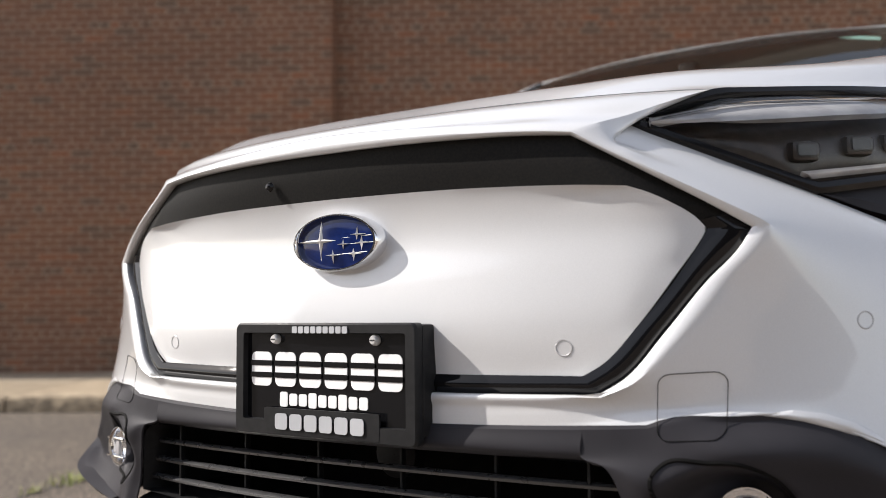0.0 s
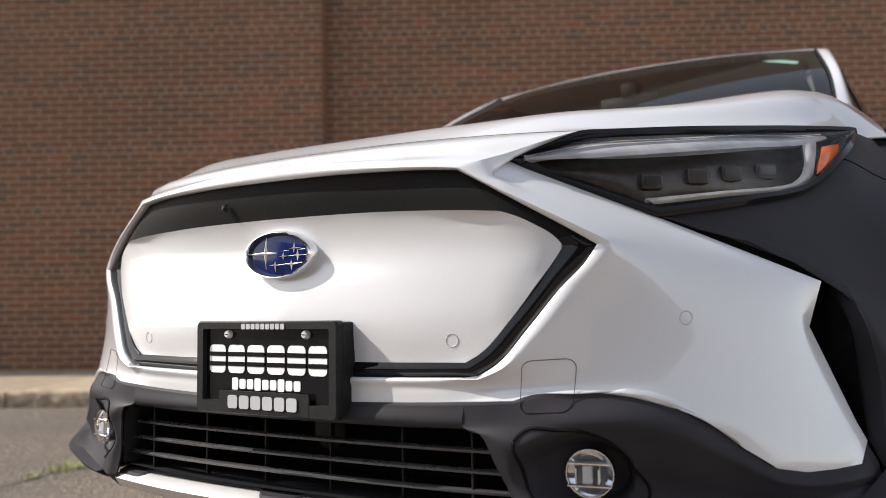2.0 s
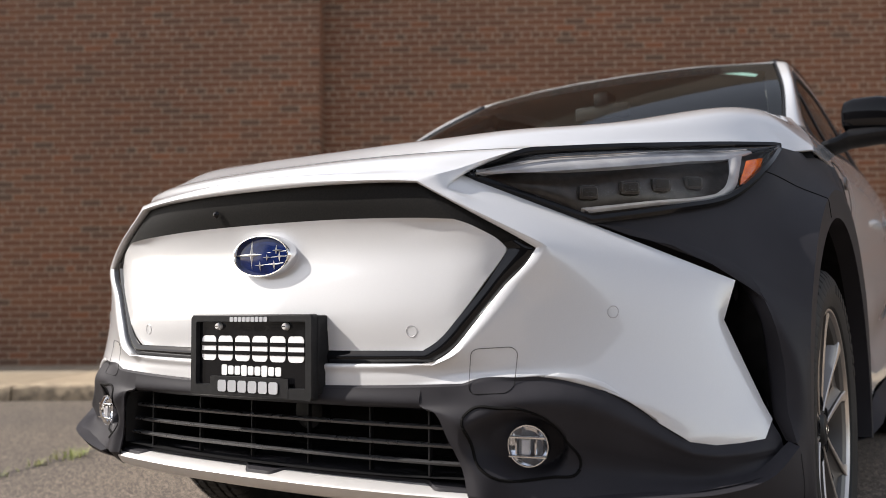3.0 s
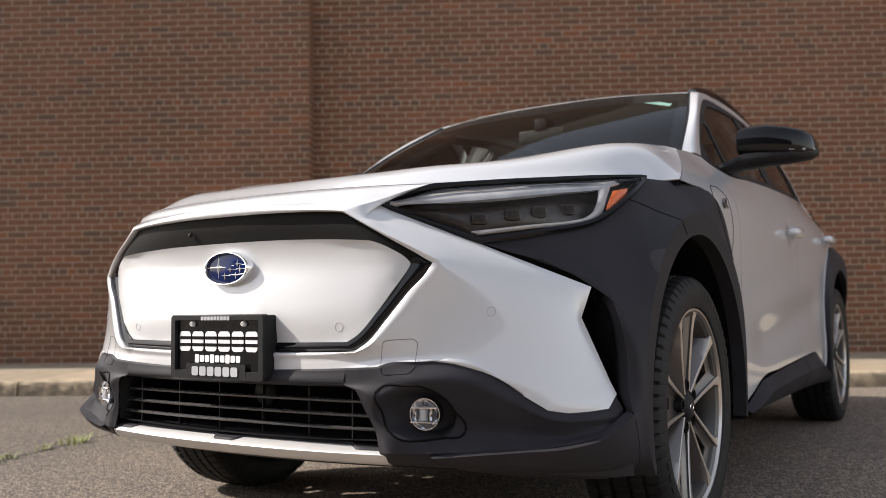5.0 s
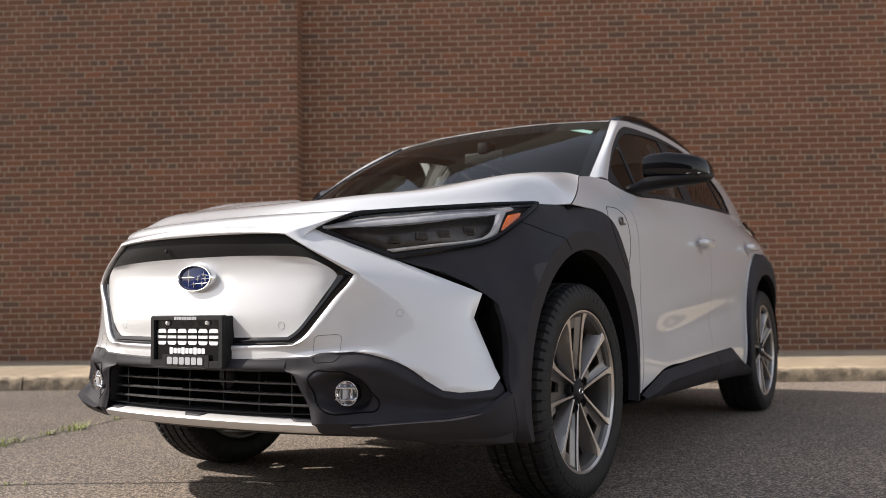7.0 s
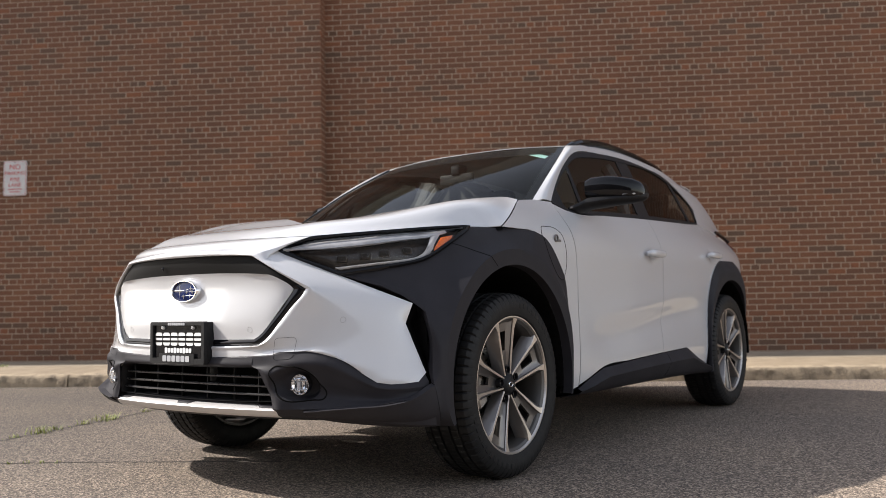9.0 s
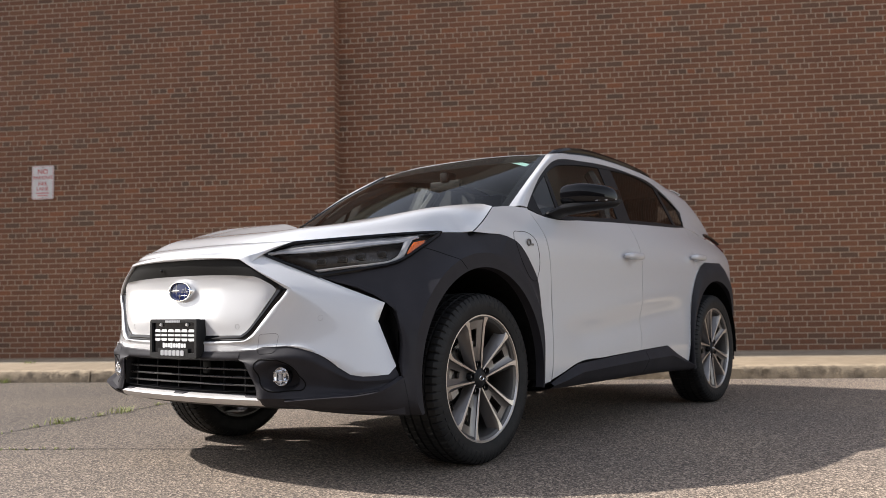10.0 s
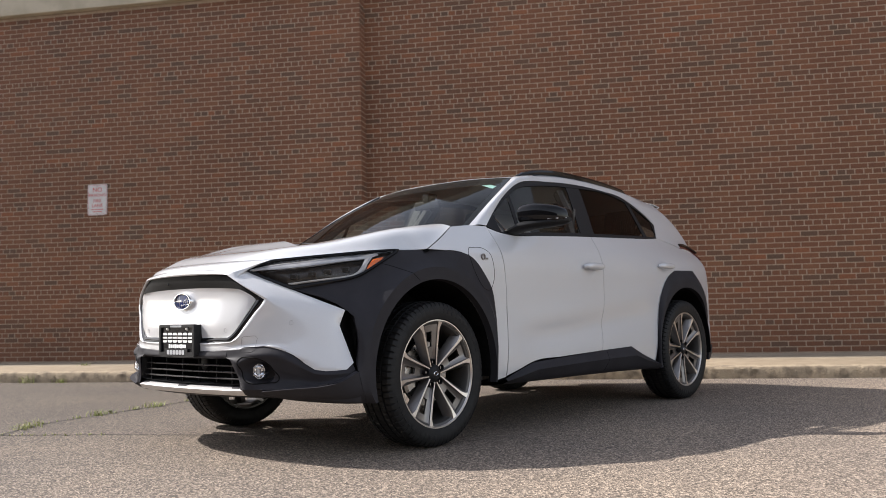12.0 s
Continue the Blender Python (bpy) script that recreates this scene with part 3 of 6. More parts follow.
# lower edge of the white skin, from the vent's foot to the grille
SKIN_LOW = [(0.887, -0.556, 0.462), (0.885, -0.588, 0.433), (0.8145, -0.668, 0.4275), (0.787, -0.695, 0.432), (0.764, -0.710, 0.446), (0.712, -0.740, 0.491), (0.664, -0.772, 0.530), (0.632, -0.791, 0.5425), (0.536, -0.840, 0.5445), (0.462, -0.868, 0.540), (0.446, -0.876, 0.533)]
low_line = cr(SKIN_LOW, 8, (1,))
for a_, b_, at in ((0, 41, 54), (40, 65, 60), (64, 81, 66)):
    out[at:at + 7] = resample(low_line[a_:b_], 6)
along = np.arange(len(inn)) / 6
swell = np.interp(along, KN, (0.022, 0.020, 0.014, 0.008, 0.004, 0.012, 0.020, 0.030, 0.034, 0.036, 0.024, 0.004, 0.0, 0.0, 0.0))[:, None]
lift = np.array([[0.50, -0.85, 0.08]]) * np.stack([np.clip(inn[:, 0] / 0.25, 0, 1), np.ones(len(inn)), np.ones(len(inn))], 1)
away = (inn - np.array([[0.0, 0.0, 0.73]])) * np.array([[1.0, 0.0, 1.0]])
away /= np.linalg.norm(away, axis=1)[:, None]
wide = np.interp(along, KN, (0.024, 0.022, 0.018, 0.016, 0.014, 0.020, 0.030, 0.042, 0.044, 0.044, 0.040, 0.026, 0.010, 0.008, 0.008))[:, None]
m0 = inn + away * wide + np.stack([0 * along, np.interp(along, (0, 5, 6.5, 9, 10.3, 11.6, 14), (0.16, 0.16, 0.50, 0.45, 0.20, -0.35, -0.35)), 0 * along], 1) * wide
m1 = inn * 0.60 + out * 0.40 + swell * lift * 0.60
m2 = inn * 0.33 + out * 0.67 + swell * lift * 1.0
m3 = inn * 0.14 + out * 0.86 + swell * lift * 0.70


def relax(m, rounds, a, b):
    """Evens a rail out between two of its knots."""
    for _ in range(rounds):
        m[a * 6 + 1:b * 6] = m[a * 6 + 1:b * 6] * 0.5 + m[a * 6:b * 6 - 1] * 0.25 + m[a * 6 + 2:b * 6 + 1] * 0.25


relax(m0, 6, 5, 9)
relax(m1, 70, 5, 12)
relax(m2, 45, 5, 12)
relax(m3, 14, 5, 9)
lip = inn * 0.82 + m0 * 0.18 + np.stack([0 * along, np.interp(along, (0, 10.3, 11.6, 14), (-0.0035, -0.0035, -0.001, -0.001)), 0 * along], 1)
skin = loft([inn + np.array([[0, 0.012, 0]]), inn, lip, m0, m1, m2, m3, out], 5)
fade = np.clip((34 - np.arange(13, 35)) / 10, 0, 1)[:, None, None]
for _ in range(60):
    core_ = skin[13:35, 27:74]
    core_ += 0.125 * fade * (skin[12:34, 27:74] + skin[14:36, 27:74] + skin[13:35, 26:73] + skin[13:35, 28:75] - 4 * core_)
# the skin rolls outward along its lower edge
roll_out = np.interp(np.arange(85) / 6, (8.9, 9.5, 10.2, 11.2, 11.8, 12.3), (0, 0.006, 0.004, 0.010, 0.010, 0))
for r_ in range(18, 36):
    skin[r_] += (((r_ - 17) / 18) ** 2 * roll_out)[:, None] * np.array([[0.50, -0.85, 0.0]])
out = skin[-1].copy()
part("bumper_skin", mirrored(sheet(skin)), PAINT, car, "", 0.003, core=CORE)

# grille: black band round a white shield
RIMO = [(x * 0.995, y + 0.010, z) for x, y, z in IN]
RIMI = [(0, -0.908, 0.831), (0.22, -0.900, 0.829), (0.38, -0.883, 0.822), (0.430, -0.874, 0.818), (0.452, -0.866, 0.810), (0.478, -0.854, 0.796), (0.502, -0.840, 0.779), (0.514, -0.832, 0.764), (0.508, -0.836, 0.752), (0.480, -0.850, 0.708), (0.438, -0.872, 0.648), (0.398, -0.888, 0.602), (0.375, -0.894, 0.588), (0.20, -0.902, 0.586), (0, -0.906, 0.586)]
ro, ri = cr(RIMO, 6, CIN), cr(RIMI, 6, CIN)
n_top = 38
band = loft([ro[:n_top + 1], (ro * 0.5 + ri * 0.5)[:n_top + 1] + np.array([[0, -0.0015, 0]]), ri[:n_top + 1]], 5)
part("grille_band", mirrored(sheet(band)), BAND, car, "matte black upper band with a small camera", 0.004, core=CORE)
trim = loft([ro[n_top:], (ro * 0.5 + ri * 0.5)[n_top:] + np.array([[0, -0.006, 0]]), ri[n_top:]], 5)
part("grille_trim", mirrored(sheet(trim)), GLOSS, car, "glossy black strip round the shield", 0.004, core=CORE)


def shield_y(x, z):
    """Depth of the white shield, hollow below its top edge."""
    edge = np.abs(x) / 0.51
    return -0.902 + 0.058 * edge ** 3 + 0.008 * np.exp(-((z - 0.775) / 0.050) ** 2) * (1 - 0.6 * edge ** 2) - 0.008 * np.exp(-((z - 0.64) / 0.06) ** 2)


edge_xz = resample(ri[18:73][:, (0, 2)], 40)[::-1]
top_xz = resample(ri[:19][:, (0, 2)], 24)
low_xz = resample(ri[72:][::-1][:, (0, 2)], 24)
u, v = np.linspace(0, 1, 25)[None, :, None], np.linspace(0, 1, 41)[:, None, None]
mid_xz = np.stack([np.zeros(41), np.linspace(low_xz[0][1], top_xz[0][1], 41)], 1)
xz = (1 - v) * low_xz[None] + v * top_xz[None] + (1 - u) * mid_xz[:, None] + u * edge_xz[:, None] - ((1 - u) * (1 - v) * low_xz[0] + u * (1 - v) * low_xz[-1] + (1 - u) * v * top_xz[0] + u * v * top_xz[-1])
rim_y = np.interp(np.abs(xz[..., 0]), (0, 0.22, 0.38, 0.43, 0.478, 0.514), (-0.908, -0.900, -0.884, -0.874, -0.854, -0.832))
near = np.clip(np.maximum(np.maximum(u[..., 0] ** 8 * np.ones_like(v[..., 0]), v[..., 0] ** 14 * np.ones_like(u[..., 0])), (1 - v[..., 0]) ** 14), 0, 1)
shield_pts = np.stack([xz[..., 0], shield_y(xz[..., 0], xz[..., 1]) * (1 - near) + (rim_y - 0.002) * near, xz[..., 1]], -1)
bm_shield = sheet(shield_pts)
rim_loop = np.concatenate([shield_pts[-1], shield_pts[::-1, -1][1:], shield_pts[0][::-1][1:]])
sheet(np.stack([rim_loop, rim_loop * np.array([[0.997, 1, 1]]) + np.array([[0, 0.014, 0]])], 0), False, bm_shield)
bmesh.ops.remove_doubles(bm_shield, verts=bm_shield.verts[:], dist=0.0002)
part("grille_shield", mirrored(bm_shield), PAINT, car, "smooth closed white grille shield", core=CORE)

# lower mask of the bumper round the grille slot
CLADSEC = [
    [(0.0, -0.919, 0.521), (0.0, -0.925, 0.517), (0.0, -0.929, 0.495), (0.0, -0.915, 0.486)],
    [(0.22, -0.910, 0.523), (0.22, -0.916, 0.519), (0.22, -0.920, 0.495), (0.22, -0.906, 0.486)],
    [(0.375, -0.8925, 0.5285), (0.376, -0.8985, 0.5245), (0.376, -0.9025, 0.495), (0.385, -0.886, 0.484)],
]
knots = out[54:]


def snapped(grid, reach=44):
    """The grid, with its upper edge laid on the white skin's lower edge."""
    g = grid.copy()
    x = g[:, 0, 0]
    want = np.stack([0 * x, np.interp(-x, -knots[:, 0], knots[:, 1]) - g[:, 0, 1], np.interp(-x, -knots[:, 0], knots[:, 2]) - g[:, 0, 2]], 1)
    for k in range(min(int(reach), g.shape[1])):
        g[:, k] += want * (1 - k / reach)
    return g


BROW_ON = [(0.430, -0.880, 0.533), (0.432, -0.886, 0.529), (0.440, -0.891, 0.498), (0.444, -0.876, 0.480)]
brow = snapped(loft([cr(r, 10, (1,)) for r in CLADSEC + [BROW_ON]], 14)[:-14])
part("grille_brow", mirrored(sheet(brow)), CLAD, car, "", 0.006, core=CORE)

MASK = [
    [(0.372, -0.8930, 0.5285), (0.374, -0.8990, 0.5245), (0.374, -0.9030, 0.495), (0.405, -0.905, 0.484), (0.425, -0.895, 0.440), (0.446, -0.880, 0.385), (0.456, -0.882, 0.345), (0.462, -0.876, 0.318)],
    [(0.430, -0.880, 0.533), (0.432, -0.886, 0.529), (0.440, -0.891, 0.498), (0.444, -0.902, 0.476), (0.455, -0.893, 0.440), (0.468, -0.883, 0.390), (0.480, -0.885, 0.345), (0.478, -0.875, 0.316)],
    [(0.462, -0.866, 0.538), (0.465, -0.872, 0.534), (0.478, -0.880, 0.500), (0.484, -0.888, 0.474), (0.490, -0.884, 0.440), (0.500, -0.874, 0.390), (0.512, -0.868, 0.345), (0.510, -0.858, 0.314)],
    [(0.540, -0.818, 0.541), (0.545, -0.838, 0.528), (0.550, -0.850, 0.500), (0.552, -0.850, 0.474), (0.556, -0.848, 0.440), (0.560, -0.842, 0.390), (0.568, -0.838, 0.345), (0.562, -0.828, 0.310)],
    [(0.618, -0.773, 0.541), (0.625, -0.792, 0.525), (0.626, -0.805, 0.498), (0.626, -0.805, 0.470), (0.626, -0.805, 0.440), (0.628, -0.800, 0.390), (0.635, -0.805, 0.347), (0.630, -0.790, 0.306)],
    [(0.710, -0.728, 0.485), (0.718, -0.738, 0.470), (0.720, -0.748, 0.452), (0.720, -0.752, 0.435), (0.720, -0.755, 0.415), (0.722, -0.756, 0.383), (0.735, -0.768, 0.350), (0.725, -0.745, 0.300)],
    [(0.803, -0.681, 0.428), (0.808, -0.688, 0.420), (0.810, -0.694, 0.412), (0.810, -0.698, 0.404), (0.810, -0.702, 0.394), (0.812, -0.706, 0.378), (0.825, -0.716, 0.364), (0.815, -0.690, 0.292)],
    [(0.850, -0.622, 0.443), (0.858, -0.630, 0.432), (0.862, -0.636, 0.420), (0.864, -0.640, 0.410), (0.866, -0.643, 0.398), (0.872, -0.650, 0.388), (0.887, -0.652, 0.378), (0.878, -0.625, 0.284)],
    [(0.887, -0.552, 0.462), (0.897, -0.553, 0.448), (0.902, -0.556, 0.432), (0.905, -0.560, 0.418), (0.909, -0.563, 0.412), (0.914, -0.566, 0.408), (0.922, -0.566, 0.402), (0.918, -0.540, 0.278)],
]
MASK = [[r[0], (r[0][0] + 0.003, r[0][1] - 0.005, r[0][2] - 0.006)] + r[2:] if k > 2 else r for k, r in enumerate(MASK)]
# the corner's face leans back under its upper edge, down to the lip
MASK = [[(x, y + (0, 0, 0, 0.007, 0.014, 0.022, 0, 0)[i] * (1 if 2 < k < 8 else 0.4 if k == 8 else 0), z) for i, (x, y, z) in enumerate(r)] for k, r in enumerate(MASK)]
MASK = [r[:7] + [(r[7][0] - 0.008, r[7][1] + 0.018, r[7][2])] for r in MASK[:-1]] + [MASK[-1]]
MASK_FROM = [(0.300, -0.902, 0.5255), (0.301, -0.908, 0.5215), (0.301, -0.912, 0.495), (0.335, -0.920, 0.484), (0.360, -0.910, 0.440), (0.390, -0.890, 0.385), (0.400, -0.892, 0.345), (0.410, -0.886, 0.318)]
mask_grid = loft([cr(r, 10, (1, 6)) for r in [MASK_FROM] + MASK], 14)[14:]


def dented(grid):
    """The mask, pressed in round the fog lamp."""
    g = grid.copy()
    dx, dz = (g[..., 0] - 0.546) / np.where(g[..., 0] < 0.546, 1.60, 1.0), g[..., 2] - 0.430
    r = np.hypot(dx, dz)
    g[..., 1] += 0.036 * (1 - smooth(0.038, 0.060, r)) + 0.003 * (1 - smooth(0.056, 0.064, r))
    return g


mask_grid = snapped(mask_grid)
both("bumper_mask", sheet(dented(mask_grid)), CLAD, car, "charcoal plastic bumper corner", 0.004)

# fog lamp: bezel panel, funnel, lamp
FOG = Vector((0.546, -0.828, 0.430))
fog_axis = Vector((0.22, -0.975, 0.0)).normalized()
fog_m = Matrix.Translation(FOG) @ Matrix(((-fog_axis.y, -fog_axis.x, 0, 0), (fog_axis.x, -fog_axis.y, 0, 0), (0, 0, 1, 0), (0, 0, 0, 1)))
# local x along the face, local y out of the back
shape = cr([(0.459, 0.478), (0.473, 0.4925), (0.515, 0.494), (0.552, 0.492), (0.577, 0.478), (0.603, 0.438), (0.6205, 0.396), (0.615, 0.380), (0.584, 0.3755), (0.497, 0.378), (0.474, 0.396), (0.460, 0.450)], 6, (), True)


fog_core = Vector((0.30, -0.35, 0.43))


def placed(bm, m):
    bmesh.ops.transform(bm, matrix=m, verts=bm.verts[:])
    return bm


fog_at = fog_m @ pose(0.003, -0.016, 0) @ Matrix.Scale(0.90, 4)
fogs = both("fog_lamp", placed(lathe([(0.022, 0.001), (0.020, 0.016), (0.012, 0.030), (0.002, 0.037), (0.03, 0.038)], 28, axis="Y"), fog_at), CHROME, car, "round bright fog lamp with a divided reflector", core=fog_core)
for ob, sx in zip(fogs, (1, -1)):
    pieces = [("brow", block(bmesh.new(), (-0.034, -0.008, 0.014), (0.034, 0.004, 0.019), 0.0015), CHROME), ("shelf", block(bmesh.new(), (-0.036, -0.008, -0.021), (0.036, 0.006, -0.017), 0.0015), CHROME), ("bulb_shade", block(bmesh.new(), (-0.012, -0.005, -0.016), (0.004, 0.012, 0.013), 0.003), LAMPGREY), ("divider", block(bmesh.new(), (0.013, -0.004, -0.016), (0.016, 0.012, 0.013), 0.001), CHROME), ("divider", block(bmesh.new(), (-0.024, -0.004, -0.016), (-0.021, 0.012, 0.013), 0.001), CHROME)]
    pieces.append(("lens", lathe([(-0.016, 0.001), (-0.014, 0.016), (-0.008, 0.030), (-0.002, 0.037), (0.004, 0.039)], 28, axis="Y"), FOGLENS))
    pieces.append(("bezel_ring", lathe([(0.004, 0.0365), (-0.002, 0.0376), (-0.002, 0.0390), (0.008, 0.0395)], 28, axis="Y"), CHROME))
    for name_, b, m_ in pieces:
        placed(b, fog_at)
        for v in b.verts:
            v.co.x *= sx
        bmesh.ops.recalc_face_normals(b, faces=b.faces[:])
        part(name_, b, m_, ob)

# lower grille: slot, slats, uprights
slot = [[(0, -0.916, 0.490), (0.22, -0.908, 0.489), (0.385, -0.896, 0.486), (0.412, -0.890, 0.480), (0.452, -0.868, 0.380), (0.452, -0.868, 0.368), (0.30, -0.885, 0.364), (0, -0.898, 0.362)]]
edge_line = cr(slot[0], 6, (2, 4, 5))
inset = edge_line * np.array([[0.93, 1, 1]])
well = loft([edge_line, edge_line * np.array([[0.96, 1, 1]]) + np.array([[0, 0.05, 0]]), inset + np.array([[0, 0.24, 0]])], 3)
part("grille_well", mirrored(sheet(well)), BLACK, car)
back = bmesh.new()
block(back, (-0.46, -0.665, 0.33), (0.46, -0.655, 0.52))
part("radiator", back, DARK, car)


def slat(z, y0, x1, drop):
    """One bowed grille blade."""
    rows = []
    for x in np.linspace(0, x1, 13):
        y = y0 + 0.030 * (x / 0.43) ** 2.6 + 0.006 * (x / 0.43)
        zz = z - drop * (x / 0.43) ** 2
        rows.append([(x, y + 0.016, zz + 0.003), (x, y + 0.004, zz + 0.004), (x, y, zz + 0.001), (x, y + 0.002, zz - 0.003), (x, y + 0.016, zz - 0.006)])
    bm = mirrored(sheet(np.array(rows)))
    return bm


for z, x1 in ((0.454, 0.420), (0.4225, 0.431), (0.392, 0.442)):
    part("grille_slat", slat(z, -0.896, x1, 0.002), SLAT, car, sharp=50)
for x in (-0.36, -0.21, -0.06, 0.09, 0.24, 0.37):
    b = bmesh.new()
    block(b, (x - 0.002, -0.868, 0.366), (x + 0.002, -0.858, 0.488), 0.001)
    part("grille_upright", b, BLACK, car)
part("radar", placed(lathe([(0.0, 0.001), (0.0, 0.028), (0.004, 0.036), (0.03, 0.038)], 24, axis="Y"), pose(0.03, -0.80, 0.455)), BLACK, car, "round black sensor behind the grille")

# silver skid strip and black chin under it
strip, ledge = [], []
for x in np.linspace(0, 0.468, 48):
    y = -0.922 + 0.045 * (x / 0.468) ** 2.4
    wide_top = 0.010 + 0.022 * smooth(0.03, 0.055, x) * (1 - smooth(0.36, 0.395, x))
    strip.append([(x, y + wide_top, 0.3425 + wide_top * 0.35), (x, y + 0.004, 0.3425), (x, y, 0.3385), (x, y + 0.013, 0.320), (x, y + 0.030, 0.312)])
    ledge.append([(x, y + wide_top + 0.001, 0.3418 + wide_top * 0.35), (x, y + wide_top + 0.004, 0.348 + wide_top * 0.35), (x, y + 0.075, 0.368), (x, y + 0.10, 0.36)])
part("skid_strip", mirrored(sheet(np.array(strip))), SILVER, car, "satin silver skid strip", core=CORE)
part("grille_ledge", mirrored(sheet(np.array(ledge))), CLAD, car, core=CORE)
chin = []
for x in np.linspace(0, 0.56, 24):
    y = -0.885 + 0.09 * (x / 0.56) ** 2.2
    chin.append([(x, y + 0.00, 0.316), (x, y + 0.04, 0.298), (x, y + 0.16, 0.286), (x, y + 0.45, 0.268)])
part("chin", mirrored(sheet(np.array(chin))), BLACK, car, core=CORE)

# lip under the bumper corner
LIP = [
    [(0.562, -0.838, 0.340), (0.568, -0.842, 0.336), (0.574, -0.836, 0.322), (0.560, -0.805, 0.310)],
    [(0.640, -0.804, 0.351), (0.650, -0.812, 0.346), (0.650, -0.806, 0.318), (0.622, -0.756, 0.295)],
    [(0.735, -0.760, 0.360), (0.747, -0.770, 0.355), (0.746, -0.764, 0.316), (0.714, -0.708, 0.285)],
    [(0.822, -0.706, 0.367), (0.835, -0.715, 0.362), (0.835, -0.708, 0.316), (0.800, -0.652, 0.278)],
    [(0.882, -0.643, 0.384), (0.895, -0.649, 0.379), (0.900, -0.640, 0.318), (0.864, -0.586, 0.272)],
    [(0.917, -0.566, 0.426), (0.931, -0.566, 0.420), (0.938, -0.550, 0.320), (0.900, -0.496, 0.268)],
    [(0.928, -0.490, 0.440), (0.941, -0.490, 0.434), (0.943, -0.480, 0.320), (0.915, -0.440, 0.268)],
]
LEDGE = (0.004, 0.009, 0.010, 0.010, 0.008, 0.003, 0.0)
LIP = [[(a[0] - w, a[1] + w, a[2]), (b[0] + 0.7 * w, b[1] - 0.7 * w, b[2] - 0.3 * w), (c[0] - 0.008, c[1] + 0.014, c[2]), (d[0] - 0.006, d[1] + 0.012, d[2])] for w, (a, b, c, d) in zip(LEDGE, LIP)]
lip_grid = loft([cr(r, 4, (1,)) for r in LIP], 6)[:-6]
both("bumper_lip", sheet(lip_grid), CLAD, car, "", 0.004)

# front wheel arch cladding: from the arch's edge out to lamp, hood, charging port and door
ARCH = (-0.004, 0.395)
OUTA = [(0.915, -0.540, 0.275), (0.930, -0.556, 0.370), (0.890, -0.552, 0.465), (0.872, -0.530, 0.580), (0.836, -0.548, 0.706), (0.618, -0.700, 0.812), (0.725, -0.560, 0.838), (0.800, -0.430, 0.870), (0.842, -0.330, 0.935), (0.852, -0.215, 1.002), (0.874, -0.045, 1.010), (0.892, 0.100, 1.013), (0.897, 0.205, 1.012)]
CORNERS = (2, 4, 5, 9, 10)
OUTB = [(0.205, 1.012), (0.300, 0.985), (0.395, 0.905), (0.470, 0.815), (0.503, 0.690), (0.510, 0.560), (0.498, 0.455), (0.475, 0.395), (0.462, 0.340), (0.453, 0.300)]
oa = cr(OUTA, 6, CORNERS)
oa[:13] = resample(lip_grid[-1][::-1], 12) + np.array([[0.001, 0.001, 0.0]])
ob_ = on_side(cr(OUTB, 8), 0.006)
outer = np.concatenate([oa, ob_[1:]])
nn = len(outer)
# angles round the wheel at which the inner loops meet the outer one
ang = np.degrees(np.arctan2(outer[:, 2] - ARCH[1], -(outer[:, 1] - ARCH[0])))
ang = np.maximum.accumulate(np.where(ang < -90, ang + 360, ang))
ang = np.linspace(-16, 192, nn) * 0.35 + np.clip(ang, -16, 192) * 0.65


def arch_loop(r, x, yc, zc, angles, squash=1.0):
    a = np.radians(angles)
    return np.stack([np.full(len(a), x), yc - r * np.cos(a), zc + r * squash * np.sin(a)], 1)


edge = arch_loop(0.463, 0.941, *ARCH, ang)
edge_in = arch_loop(0.459, 0.900, *ARCH, ang)
reach = np.linalg.norm(outer[:, 1:] - np.array([ARCH]), axis=1)
limit = np.clip((reach - 0.466) * 0.55, 0.004, 0.060)
for _ in range(30):
    limit[1:-1] = limit[1:-1] * 0.5 + limit[:-2] * 0.25 + limit[2:] * 0.25
crease = arch_loop(1.0, 0.0, *ARCH, ang)
crease[:, 1:] = np.array([ARCH]) + (crease[:, 1:] - np.array([ARCH])) * (0.466 + limit)[:, None]
crease[:, 0] = 0.944
mid = crease * 0.52 + outer * 0.48
mid[:, 0] = crease[:, 0] * 0.45 + outer[:, 0] * 0.55 - 0.001
place = np.arange(nn) / 6
undercut = np.interp(place, (0, 1.7, 2, 2.3, 3, 4, 4.5, 4.8, 4.95, 5.1, 40), (0, 0, 0.010, 0.020, 0.030, 0.038, 0.034, 0.020, 0.005, 0, 0))[:, None]
toward = mid - outer
toward /= np.linalg.norm(toward, axis=1)[:, None]
ridge_line = outer + toward * undercut * 0.9 + undercut * 0.35 * np.array([[0.62, -0.74, 0.10]])
outer = outer + undercut * 1.25 * np.array([[-0.62, 0.74, 0.0]])
share = smooth(0.0, 0.020, undercut)
ridge_line = ridge_line * share + (mid * 0.26 + outer * 0.74) * (1 - share)
